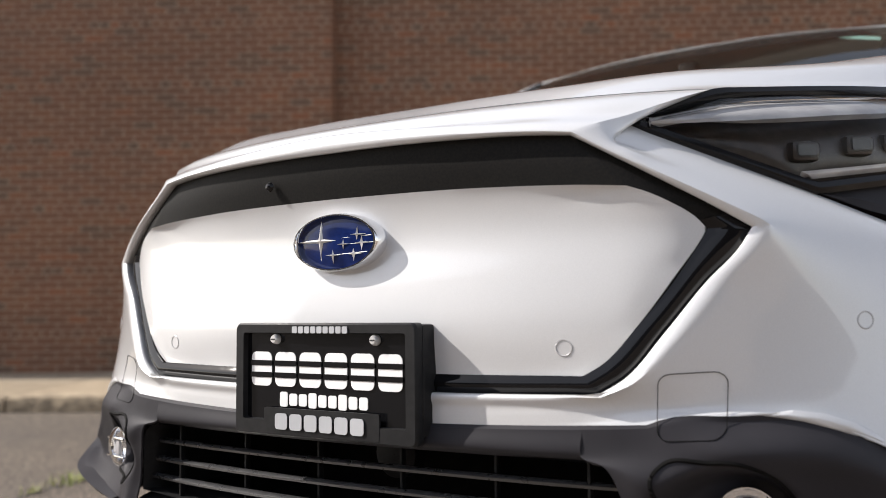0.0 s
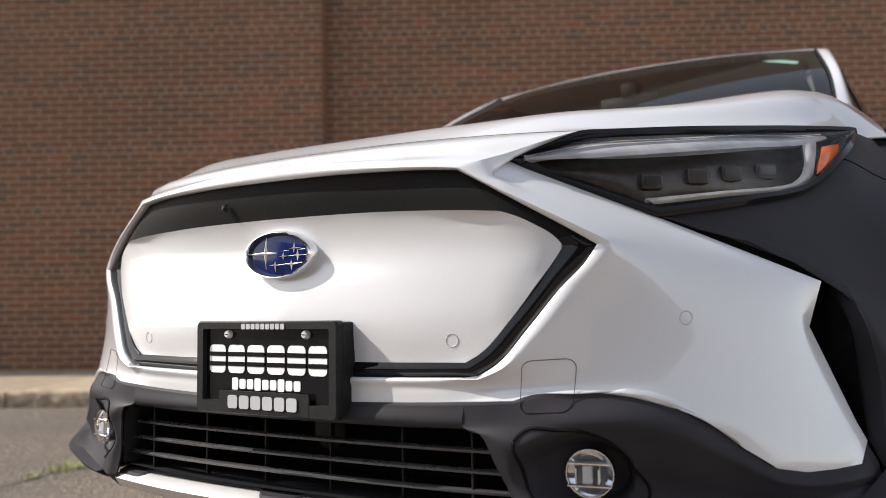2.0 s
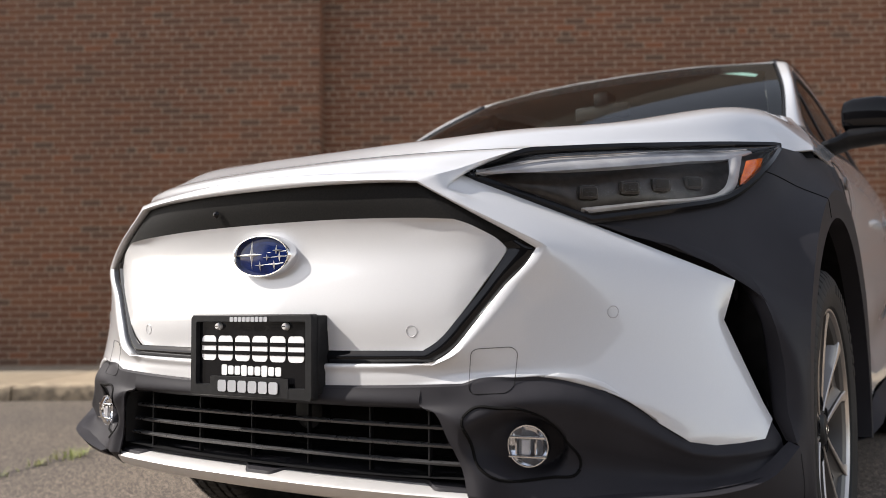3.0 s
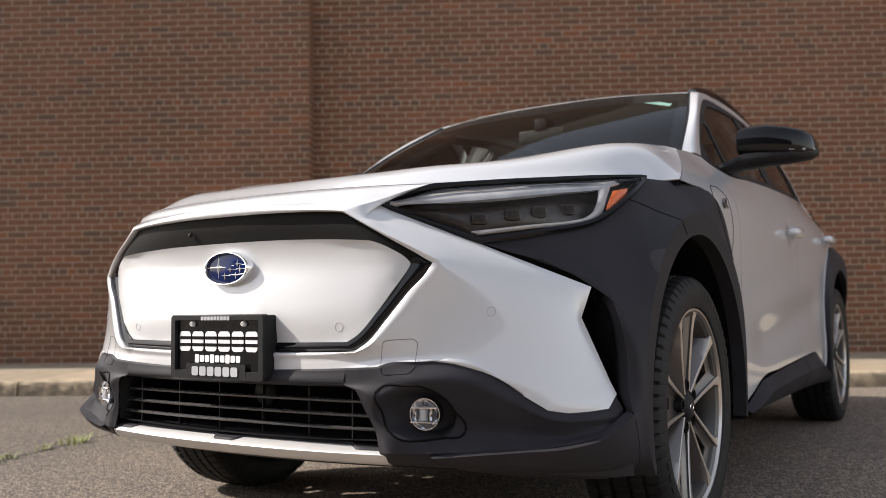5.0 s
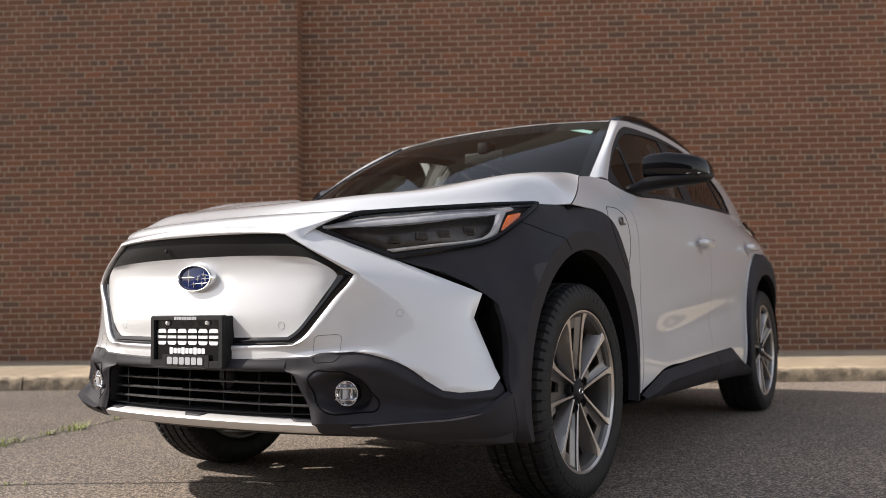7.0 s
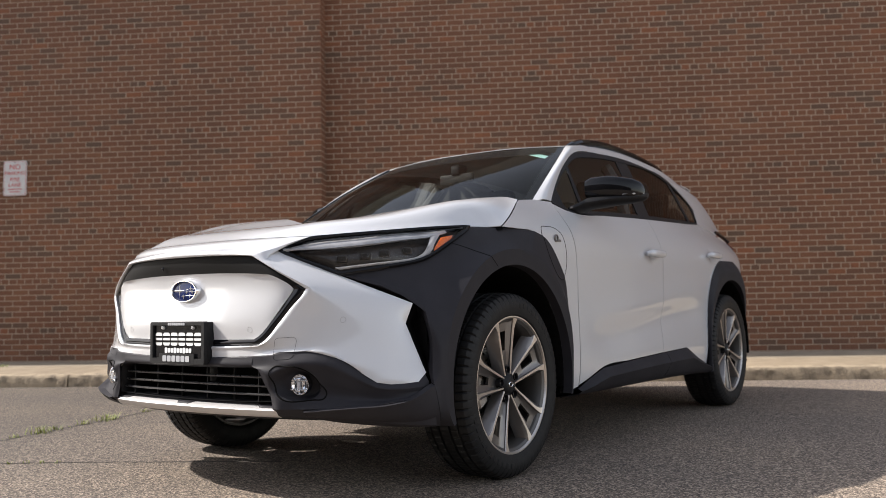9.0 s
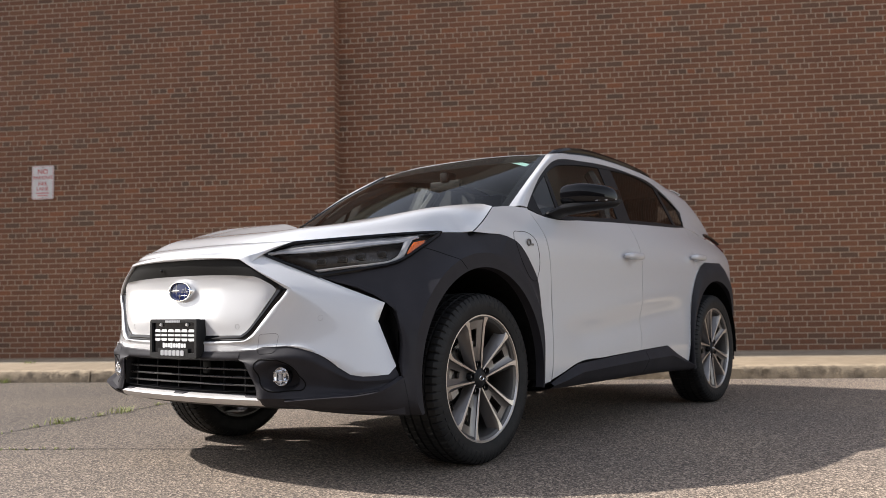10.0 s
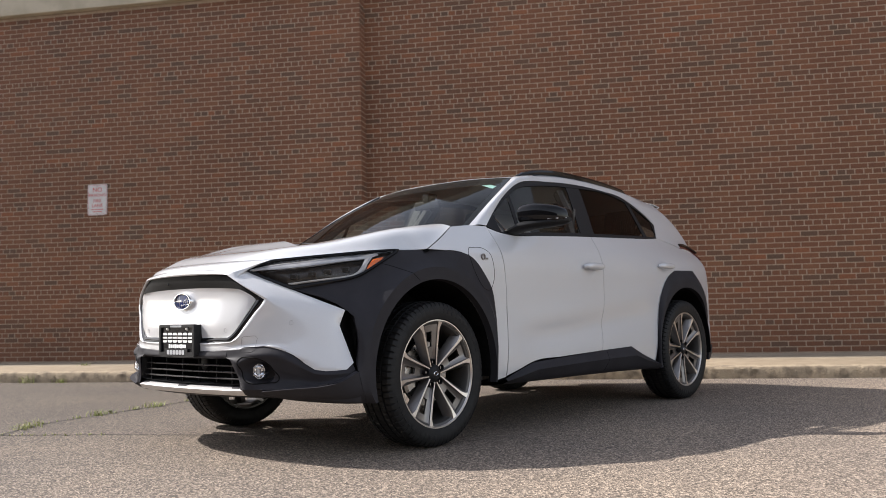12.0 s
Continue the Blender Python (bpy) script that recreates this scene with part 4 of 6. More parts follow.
# the rounded outer edge of the cladding, from the lip up round the vent to the lamp
RIDGE = [(0.929, -0.568, 0.424), (0.914, -0.552, 0.468), (0.907, -0.540, 0.560), (0.889, -0.543, 0.645), (0.851, -0.532, 0.712), (0.787, -0.563, 0.757), (0.705, -0.632, 0.790), (0.621, -0.703, 0.8125)]
ridge_curve = cr(RIDGE, 10)
ridge_line[12:25] = resample(ridge_curve[:41], 12)
ridge_line[24:31] = resample(ridge_curve[40:], 6)
mid = (crease * 0.5 + ridge_line * 0.5 + np.array([[0.012, -0.012, 0.004]])) * share + mid * (1 - share)
for _ in range(40):
    mid[9:62] = mid[9:62] * 0.5 + mid[8:61] * 0.25 + mid[10:63] * 0.25
clad_grid = loft([edge_in, edge, crease, mid, ridge_line, outer], 4, (1, 2, 4))
both("fender_cladding", sheet(clad_grid), CLAD, car, "charcoal wheel arch cladding", 0.003)


def liner(yc, zc, r, x0=0.50, x1=0.90):
    rows = [[(x, yc - r * math.cos(a), zc + r * math.sin(a)) for a in np.radians(np.linspace(-8, 188, 40))] for x in (x0, x1)]
    bm = sheet(np.array(rows))
    bm.faces.new([bm.verts.new(p) for p in rows[0]])
    return bm


both("wheel_well", liner(*ARCH, 0.459), DARK, car, core=Vector((0.7, 5, 20)))
both("wheel_well", liner(2.86, 0.39, 0.448), DARK, car, core=Vector((0.7, 5, 20)))

# air curtain slot between skin and cladding
vent = loft([cr([(0.834, -0.548, 0.702), (0.817, -0.570, 0.636), (0.845, -0.560, 0.55), (0.885, -0.550, 0.464)], 6), cr([(0.815, -0.49, 0.70), (0.790, -0.50, 0.636), (0.82, -0.50, 0.55), (0.86, -0.50, 0.464)], 6), cr([(0.836, -0.546, 0.704), (0.866, -0.530, 0.640), (0.875, -0.530, 0.560), (0.888, -0.550, 0.466)], 6)], 4)
both("air_slot", sheet(vent), DARK, car)

# flank panels
CUT1 = [(0.590, 0.322), (0.612, 0.53), (0.612, 0.785), (0.592, 0.95), (0.580, 1.06), (0.586, 1.172)]
SILL = [(0.590, 0.322), (0.70, 0.350), (0.84, 0.388), (1.17, 0.403), (1.625, 0.418)]
BELT = [(0.586, 1.172), (0.66, 1.150), (0.75, 1.137), (1.05, 1.147), (1.52, 1.168), (1.655, 1.173)]
CUT2 = [(1.625, 0.418), (1.652, 0.54), (1.678, 0.79), (1.674, 1.03), (1.655, 1.173)]


def flank(name, b, t, f, r, cb=(), ct=(), cf=(), cre=(), nu=30, nv=22, label="", gap=0.0022, mat=None):
    """A body panel on the flank, drawn in from its neighbours by a shut line."""
    q = coons(b, t, f, r, nu, nv, cb, ct, cf, cre)
    c = q.reshape(-1, 2).mean(0)
    size = q.reshape(-1, 2).max(0) - q.reshape(-1, 2).min(0)
    q = c + (q - c) * (1 - 2 * gap / size)
    return both(name, sheet(on_side(q)), mat or PAINT, car, label, 0.004)


flank("front_door", SILL, BELT, CUT1, CUT2, nu=64, nv=46)
flank("rear_door", [(1.625, 0.418), (2.01, 0.428), (2.17, 0.368), (2.36, 0.312)], [(1.655, 1.173), (2.18, 1.193), (2.55, 1.210), (2.72, 1.222)], CUT2, [(2.36, 0.312), (2.425, 0.60), (2.47, 0.76), (2.60, 0.92), (2.69, 1.02), (2.72, 1.222)], cb=(1,), nu=64, nv=46)
FRONT_RAIL = [(0.453, 0.300), (0.462, 0.340), (0.475, 0.395), (0.498, 0.455), (0.510, 0.560), (0.503, 0.690), (0.470, 0.815), (0.395, 0.905), (0.300, 0.985), (0.205, 1.012), (0.08, 1.014), (-0.040, 1.014)]
REAR_RAIL = [(0.585, 0.318), (0.588, 0.345), (0.595, 0.395), (0.603, 0.455), (0.612, 0.56), (0.612, 0.69), (0.610, 0.815), (0.597, 0.905), (0.580, 1.04), (0.586, 1.180), (0.44, 1.178), (0.262, 1.158)]
fr, rr = cr(FRONT_RAIL, 6, (11,)), cr(REAR_RAIL, 6, (9,))
q = np.stack([fr * (1 - s) + rr * s for s in np.linspace(0.004, 0.993, 14)], 0)
both("front_fender", sheet(on_side(q)), PAINT, car, "", 0.004)
both("flank_core", sheet(on_side(coons([(0.44, 0.30), (2.36, 0.30)], [(0.30, 1.13), (2.72, 1.21)], [(0.44, 0.30), (0.52, 0.6), (0.45, 0.9), (0.30, 1.13)], [(2.36, 0.30), (2.45, 0.7), (2.72, 1.21)]), -0.016)), DARK, car)
QLOW = [(2.36, 0.312), (2.425, 0.60), (2.47, 0.76), (2.60, 0.92), (2.716, 0.966), (3.087, 0.974), (3.228, 0.841), (3.298, 0.68), (3.310, 0.50), (3.31, 0.36)]
QUP = [(2.362, 0.312), (2.428, 0.60), (2.475, 0.76), (2.61, 0.92), (2.725, 1.222), (3.10, 1.195), (3.42, 1.12), (3.50, 0.90), (3.53, 0.62), (3.52, 0.36)]
ql, qu = cr(QLOW, 6, (4, 5)), cr(QUP, 6, (3, 4))
q = np.stack([ql * (1 - s) + qu * s for s in np.linspace(0.0, 1.0, 12)], 0)
both("rear_quarter", sheet(on_side(q)), PAINT, car, "", 0.004)

# rocker cladding
SILL_UP = cr([(0.575, 0.308), (0.70, 0.347), (0.84, 0.385), (1.17, 0.400), (1.57, 0.415), (2.01, 0.426), (2.17, 0.366), (2.38, 0.305)], 6, (2, 5, 6))
SILL_LO = cr([(0.54, 0.276), (0.70, 0.274), (0.84, 0.273), (1.17, 0.272), (1.57, 0.270), (2.01, 0.264), (2.17, 0.260), (2.42, 0.250)], 6)
up, lo = on_side(SILL_UP, 0.004), np.stack([np.full(len(SILL_LO), 0.884), SILL_LO[:, 0], SILL_LO[:, 1]], 1)
r1 = up * 0.96 + lo * 0.04
r1[:, 0] = up[:, 0] + 0.006
r2 = up * 0.64 + lo * 0.36
r2[:, 0] = np.interp(r2[:, 1], (0.54, 0.66, 2.10, 2.36), (0.932, 0.950, 0.950, 0.938))
r3 = up * 0.10 + lo * 0.90
r3[:, 0] = 0.906
under = lo.copy()
under[:, 0], under[:, 2] = 0.70, 0.258
both("rocker_cladding", sheet(loft([up, r1, r2, r3, lo, under], 3, (1, 2, 4))), CLAD, car, "charcoal sill cladding")

# rear wheel arch cladding
ROUT = cr([(2.40, 0.255), (2.40, 0.320), (2.425, 0.60), (2.47, 0.76), (2.60, 0.92), (2.716, 0.968), (3.087, 0.976), (3.228, 0.845), (3.300, 0.68), (3.313, 0.50), (3.313, 0.34), (3.295, 0.27)], 6, (5, 6))
ra = np.degrees(np.arctan2(ROUT[:, 1] - 0.39, -(ROUT[:, 0] - 2.86)))
ra = np.maximum.accumulate(np.where(ra < -90, ra + 360, ra))
ro_ = on_side(ROUT, 0.008)
tuck = 0.050 * smooth(115, 175, ra)
re_in = arch_loop(0.450, 0.885, 2.86, 0.39, ra)
re = arch_loop(0.452, 0.932, 2.86, 0.39, ra)
rc = re * 0.45 + ro_ * 0.55
rc[:, 0] = 0.930
for loop_ in (re_in, re, rc):
    loop_[:, 0] -= tuck
both("rear_cladding", sheet(loft([re_in, re, rc, ro_], 4, (1,))), CLAD, car, "charcoal rear wheel arch cladding", 0.003)

# greenhouse
INNER = [(0.745, 0.440, 1.165), (0.690, 0.760, 1.362), (0.606, 1.095, 1.546), (0.590, 1.48, 1.600), (0.582, 2.15, 1.606), (0.560, 2.75, 1.568), (0.515, 3.24, 1.512)]
TOP_Y = (0.60, 0.86, 1.06, 1.25, 1.70, 2.37, 2.62, 2.81)
TOP_Z = (1.192, 1.388, 1.489, 1.523, 1.558, 1.535, 1.447, 1.336)
LOW_Y = (0.60, 0.66, 0.75, 1.05, 1.52, 2.18, 2.55, 2.735, 2.81)
LOW_Z = (1.178, 1.153, 1.139, 1.149, 1.170, 1.194, 1.211, 1.224, 1.325)
z_top, z_low = table(TOP_Y, TOP_Z), (lambda y: np.interp(y, LOW_Y, LOW_Z))
inner_rail = cr(INNER, 8, (2,))
OUT_YZ = [(0.592, 1.186), (0.86, 1.392), (1.06, 1.493), (1.48, 1.547), (2.15, 1.551), (2.46, 1.520), (2.70, 1.415)]
outer_rail = on_side(cr(OUT_YZ, 8))
bulge = np.zeros_like(inner_rail)
bulge[:, 0], bulge[:, 2] = 0.010, 0.010
full_rail = inner_rail.copy()
ease = np.interp(np.arange(len(inner_rail)) / 8, (0, 1, 2, 2.6, 9), (0.12, 0.10, 0.08, 0.0, 0.0))[:, None]
inner_rail = inner_rail * (1 - ease) + outer_rail * ease + np.array([[0.004, 0, 0.004]]) * (ease > 0)
both("pillar_gasket", sheet(np.stack([full_rail[:20], inner_rail[:20] + np.array([[0.003, 0, -0.003]])], 0)), BLACK, car, "", 0.003)
both("roof_pillar", sheet(loft([inner_rail, inner_rail * 0.5 + outer_rail * 0.5 + bulge, outer_rail], 5)), PAINT, car, "", 0.004)
C_FRONT = [(2.735, 1.226), (2.812, 1.338), (2.70, 1.418), (2.46, 1.522)]
C_REAR = [(3.42, 1.122), (3.40, 1.22), (3.28, 1.36), (3.10, 1.47)]
cf_, cb_ = on_side(cr(C_FRONT, 8, (1,))), on_side(cr(C_REAR, 8))
cb_[-1] = (0.535, 3.10, 1.535)
both("rear_pillar", sheet(np.array([cf_ * (1 - s) + cb_ * s + np.array([[0.02 * s * (1 - s), 0, 0.02 * s * (1 - s)]]) for s in np.linspace(0, 1, 12)])), PAINT, car, "", 0.004)
ROOF_MID = cr([(0, 1.035, 1.564), (0, 1.40, 1.616), (0, 2.0, 1.640), (0, 2.7, 1.615), (0, 3.30, 1.550)], 8)
ROOF_EDGE = cr(INNER[2:], 8)
roof_mid2 = ROOF_MID * 0.5 + ROOF_EDGE * 0.5 + np.array([[0, -0.008, 0.008]])
roof_grid = loft([ROOF_MID, roof_mid2, ROOF_EDGE], 8)
part("roof", mirrored(sheet(roof_grid)), PAINT, car, "", 0.004, core=CORE)
lining = roof_grid.copy()
lining[..., 2] -= 0.03
part("headliner", mirrored(sheet(lining)), CABINGREY, car, core=CORE)
low_edge = cr([(0, 0.140, 1.095), (0.36, 0.200, 1.108), (0.60, 0.315, 1.135), (0.742, 0.446, 1.163)], 8)
top_edge = cr([(0, 1.030, 1.560), (0.25, 1.038, 1.558), (0.46, 1.064, 1.551), (0.602, 1.098, 1.543)], 8)
half = low_edge * 0.5 + top_edge * 0.5 + np.array([[0, -0.010, 0.012]])
half[-1] = cr([INNER[0], INNER[1], INNER[2]], 8)[8] + np.array([-0.004, 0, -0.002])
ws = loft([low_edge, half, top_edge], 8)
screen = part("windscreen", mirrored(sheet(ws)), SCREEN_GLASS, car, "large raked windscreen", core=CORE)
screen.visible_shadow = False
# black frit round the windscreen
side_edge = ws[:, -1] + np.array([[0, 0.006, -0.004]])
side_in = ws[:, -2] * 0.4 + ws[:, -3] * 0.6 + np.array([[0, 0.006, -0.004]])
both("windscreen_border", sheet(np.stack([side_edge, side_in], 0)), BLACK, car)
top_strip = np.stack([ws[-1] + np.array([[0, 0.004, -0.006]]), ws[-3] + np.array([[0, 0.004, -0.006]])], 0)
part("windscreen_header", mirrored(sheet(top_strip)), BLACK, car)
cowl = np.stack([low_edge + np.array([[0, -0.10, -0.01]]), low_edge + np.array([[0, 0.03, 0.010]])], 0)
part("cowl", mirrored(sheet(cowl)), BLACK, car)
# wipers resting on the glass
for x0, x1 in ((-0.58, 0.02), (0.02, 0.60)):
    path = []
    for s in np.linspace(0, 1, 12):
        x = x0 + (x1 - x0) * s
        ax = abs(x)
        i = int(np.argmin(np.abs(ws[1, :, 0] - ax)))
        path.append((x, ws[1, i, 1] - 0.010, ws[1, i, 2] + 0.004))
    part("wiper", tube(path, 0.007, 6, squash=0.6), BLACK, car)


def pane_patch(f0, f1, r0, r1, v0=0.04, v1=0.945, off=-0.008, nu=16, nv=8):
    rows = []
    for v in np.linspace(v0, v1, nv + 1):
        y = np.linspace(f0 + (f1 - f0) * v, r0 + (r1 - r0) * v, nu + 1)
        z = z_low(y) + (z_top(y) - z_low(y)) * v
        rows.append(on_side(np.stack([y, z], 1), off))
    return sheet(np.array(rows))


for name, mat, f0, f1, r0, r1, lab in (("quarterlight", SIDE_GLASS, 0.63, 0.66, 0.862, 0.902, ""), ("door_glass", SIDE_GLASS, 0.886, 0.926, 1.560, 1.655, ""), ("rear_door_glass", PRIVACY, 1.725, 1.820, 2.515, 2.455, "dark privacy glass"), ("rear_quarterlight", PRIVACY, 2.560, 2.500, 2.775, 2.775, "dark privacy glass")):
    for o in both(name, pane_patch(f0, f1, r0, r1), mat, car, lab):
        o.visible_shadow = False
for f0, f1, r0, r1 in ((0.858, 0.898, 0.890, 0.930), (1.555, 1.650, 1.730, 1.825), (2.510, 2.450, 2.565, 2.505)):
    both("window_post", pane_patch(f0, f1, r0, r1, 0.0, 1.0, -0.004, 4), BLACK, car, "", 0.006)
for v0, v1 in ((-0.015, 0.055), (0.925, 1.01)):
    both("window_frame", pane_patch(0.602, 0.602, 2.80, 2.80, v0, v1, -0.001, 60, 2), BLACK, car, "", 0.008)
both("window_corner", pane_patch(2.755, 2.755, 2.806, 2.806, 0.0, 1.0, -0.002, 4), BLACK, car, "", 0.006)
both("mirror_base", pane_patch(0.602, 0.602, 0.70, 0.70, 0.0, 1.0, -0.003, 6), BLACK, car, "", 0.006)

# roof rails
rail = cr([(0.575, 1.18, 1.556), (0.580, 1.30, 1.592), (0.585, 1.50, 1.620), (0.585, 1.9, 1.626), (0.578, 2.25, 1.612), (0.568, 2.50, 1.592), (0.562, 2.60, 1.580)], 8)
both("roof_rail", tube(rail, 0.022, 8, squash=0.9, taper=lambda s: 0.6 + 0.4 * min(1, 12 * s, 12 * (1 - s))), GLOSS, car, "black roof rail")
fin = prism([(0.0, 0.0), (0.16, 0.0), (0.165, 0.055), (0.12, 0.05)], 0.03, m=pose(0.015, 2.75, 1.612, 0, 0, 90))
part("antenna_fin", fin, PAINT, car)

# rear end
GLASS_MID = [(0, 3.28, 1.535), (0, 3.40, 1.42), (0, 3.56, 1.22), (0, 3.62, 1.13)]
GLASS_EDGE = [(0.535, 3.11, 1.528), (0.595, 3.27, 1.37), (0.665, 3.40, 1.23), (0.72, 3.44, 1.13)]
rw = loft([cr(GLASS_MID, 6), cr([(a[0] * 0.5 + b[0] * 0.5, a[1] * 0.4 + b[1] * 0.6 + 0.03, a[2] * 0.5 + b[2] * 0.5 + 0.006) for a, b in zip(GLASS_MID, GLASS_EDGE)], 6), cr(GLASS_EDGE, 6)], 6)
part("rear_window", mirrored(sheet(rw)), PRIVACY, car, core=CORE).visible_shadow = False
TG_MID = [(0, 3.62, 1.13), (0, 3.68, 1.05), (0, 3.70, 0.85), (0, 3.74, 0.62), (0, 3.73, 0.45), (0, 3.62, 0.28)]
TG_EDGE = [tuple(on_side((3.42, 1.122))), tuple(on_side((3.46, 1.03))), tuple(on_side((3.505, 0.88))), tuple(on_side((3.53, 0.62))), tuple(on_side((3.525, 0.48))), tuple(on_side((3.515, 0.36)))]
tg = loft([cr(TG_MID, 5), cr([(b[0] * 0.72, a[1] * 0.75 + b[1] * 0.25 + 0.01, a[2] * 0.4 + b[2] * 0.6) for a, b in zip(TG_MID, TG_EDGE)], 5), cr(TG_EDGE, 5)], 7)
part("tailgate", mirrored(sheet(tg)), PAINT, car, "", 0.004, core=CORE)
sp = loft([cr([(0, 3.18, 1.572), (0, 3.34, 1.556), (0, 3.40, 1.535), (0, 3.30, 1.525)], 5), cr([(0.42, 3.12, 1.555), (0.42, 3.25, 1.545), (0.42, 3.30, 1.525), (0.42, 3.22, 1.512)], 5), cr([(0.53, 2.98, 1.548), (0.540, 3.14, 1.540), (0.545, 3.22, 1.522), (0.535, 3.14, 1.500)], 5)], 6)
part("spoiler", mirrored(sheet(sp)), PAINT, car, "", 0.006, core=CORE)
tl = [on_side(np.array(p), 0.010) for p in (((3.14, 1.190), (3.24, 1.192), (3.36, 1.172), (3.455, 1.135)), ((3.15, 1.165), (3.25, 1.160), (3.38, 1.135), (3.475, 1.085)))]
both("tail_lamp", sheet(np.stack([cr(p, 6) for p in tl], 0)), REDLAMP, car, "dark red tail lamp with a black edge", 0.02)
both("tail_lamp_edge", tube(cr(tl[0], 6) + np.array([[0.004, 0, 0.006]]), 0.008, 6), GLOSS, car)
rb = loft([on_side(cr([(3.335, 0.37), (3.33, 0.32), (3.31, 0.27)], 5), 0.010), on_side(cr([(3.53, 0.38), (3.53, 0.33), (3.48, 0.26)], 5), 0.012)], 6)
both("rear_bumper_cladding", sheet(rb), CLAD, car, "", 0.006)

# underside
un = bmesh.new()
block(un, (-0.56, -0.44, 0.252), (0.56, 3.55, 0.33), 0.02)
block(un, (-0.84, 0.56, 0.264), (0.84, 2.30, 0.32), 0.02)
part("underbody", un, DARK, car)

# ---- headlamps ----
HTOP = cr([(0.414, -0.811, 0.910), (0.500, -0.722, 0.955), (0.650, -0.522, 0.978), (0.765, -0.332, 0.997), (0.850, -0.213, 1.004)], 10, (1,))
HLOW = cr([(0.414, -0.811, 0.906), (0.618, -0.701, 0.813), (0.725, -0.561, 0.839), (0.800, -0.431, 0.871), (0.843, -0.330, 0.936), (0.851, -0.213, 1.000)], 10, (1,))
LAMP_Y = np.linspace(-0.811, -0.213, 61)
HT, HL = (np.stack([np.interp(LAMP_Y, c[:, 1], c[:, k]) for k in range(3)], 1) for c in (HTOP, HLOW))
INWARD = np.array([-0.62, 0.76, -0.08])


def lamp_at(s, t, dep=0.0):
    """A point in the lamp: along, down, and how deep behind the lens."""
    i = np.clip(np.asarray(s, float), 0, 1) * 60
    a = np.stack([np.interp(i, range(61), HT[:, k]) for k in range(3)], -1)
    b = np.stack([np.interp(i, range(61), HL[:, k]) for k in range(3)], -1)
    t = np.asarray(t, float)[..., None]
    dep = np.asarray(dep, float)[..., None] if np.ndim(dep) else dep
    deep = 0.020 + 0.034 * np.exp(-((i / 60 - 0.34) / 0.22) ** 2)[..., None]
    return a * (1 - t) + b * t + INWARD * (dep - deep * (4 * t * (1 - t)))


def lamp_sheet(s0, s1, t0, t1, dep, n=40, m=6):
    s, t = np.meshgrid(np.linspace(s0, s1, n), np.linspace(t0, t1, m))
    return lamp_at(s, t, dep)


lamps = both("headlamp", sheet(np.concatenate([lamp_sheet(0, 1, 0, 1, 0.05, 50, 8)])), LAMPDARK, car, "slim headlamp with grey light guides and amber corner")


def in_lamp(name, make, mat, label="", thick=0.0, shadow=True):
    for ob, sx in zip(lamps, (1, -1)):
        bm = make()
        for v in bm.verts:
            v.co.x *= sx
        o = part(name, bm, mat, ob, label, thick, core=Vector((0.3 * sx, 0.3, 0.85)))
        o.visible_shadow = shadow


def lamp_rim():
    loop = np.concatenate([lamp_at(np.linspace(0, 1, 50), np.zeros(50) + 0.02), lamp_at(np.linspace(1, 0, 50)[1:-1], np.ones(48) - 0.03)])
    return tube(loop - INWARD * 0.001, 0.0085, 6, closed=True)


def lamp_wall(t):
    s = np.linspace(0, 1, 50)
    return lambda: sheet(np.stack([lamp_at(s, np.full(50, t), 0.0), lamp_at(s, np.full(50, t), 0.052)], 0))


in_lamp("lens", lambda: sheet(lamp_sheet(0, 1, 0, 1, 0.0, 50, 10)), LENS, shadow=False)
in_lamp("rim", lamp_rim, GLOSS, "black rim")
in_lamp("top_wall", lamp_wall(0.0), LAMPDARK)
in_lamp("floor_wall", lamp_wall(1.0), LAMPDARK)


def guide(stations, dep):
    """A smooth ribbon through (along, upper, lower) stations."""
    def make():
        u = cr([lamp_at(a, b, dep) for a, b, _ in stations], 8)
        w = cr([lamp_at(a, c, dep) for a, _, c in stations], 8)
        return sheet(np.stack([u * (1 - q) + w * q - INWARD * 0.006 * q * (1 - q) * 4 for q in np.linspace(0, 1, 5)], 0))
    return make


def ribbon(left, right, dep):
    """A strip between two lines of (along, down) in the lamp."""
    def make():
        a, b = cr([lamp_at(p, q, dep) for p, q in left], 8), cr([lamp_at(p, q, dep) for p, q in right], 8)
        return sheet(np.stack([a * (1 - q) + b * q - INWARD * 0.004 * q * (1 - q) * 4 for q in np.linspace(0, 1, 5)], 0))
    return make


in_lamp("upper_reflector", guide([(0.04, 0.10, 0.40), (0.15, 0.04, 0.19), (0.34, 0.03, 0.16), (0.60, 0.03, 0.13), (0.75, 0.05, 0.22), (0.86, 0.12, 0.30)], 0.016), LAMPDIM, "smoked strip over the light guide", 0.006)
in_lamp("light_guide", guide([(0.02, 0.42, 0.64), (0.145, 0.19, 0.39), (0.33, 0.17, 0.36), (0.58, 0.13, 0.32), (0.74, 0.22, 0.43), (0.84, 0.30, 0.47)], 0.010), LAMPGREY, "long grey daytime light guide", 0.010)
in_lamp("chrome_line", guide([(0.02, 0.40, 0.44), (0.145, 0.175, 0.200), (0.33, 0.155, 0.175), (0.58, 0.115, 0.135), (0.74, 0.20, 0.225), (0.85, 0.28, 0.305)], 0.004), CHROME, "", 0.0)
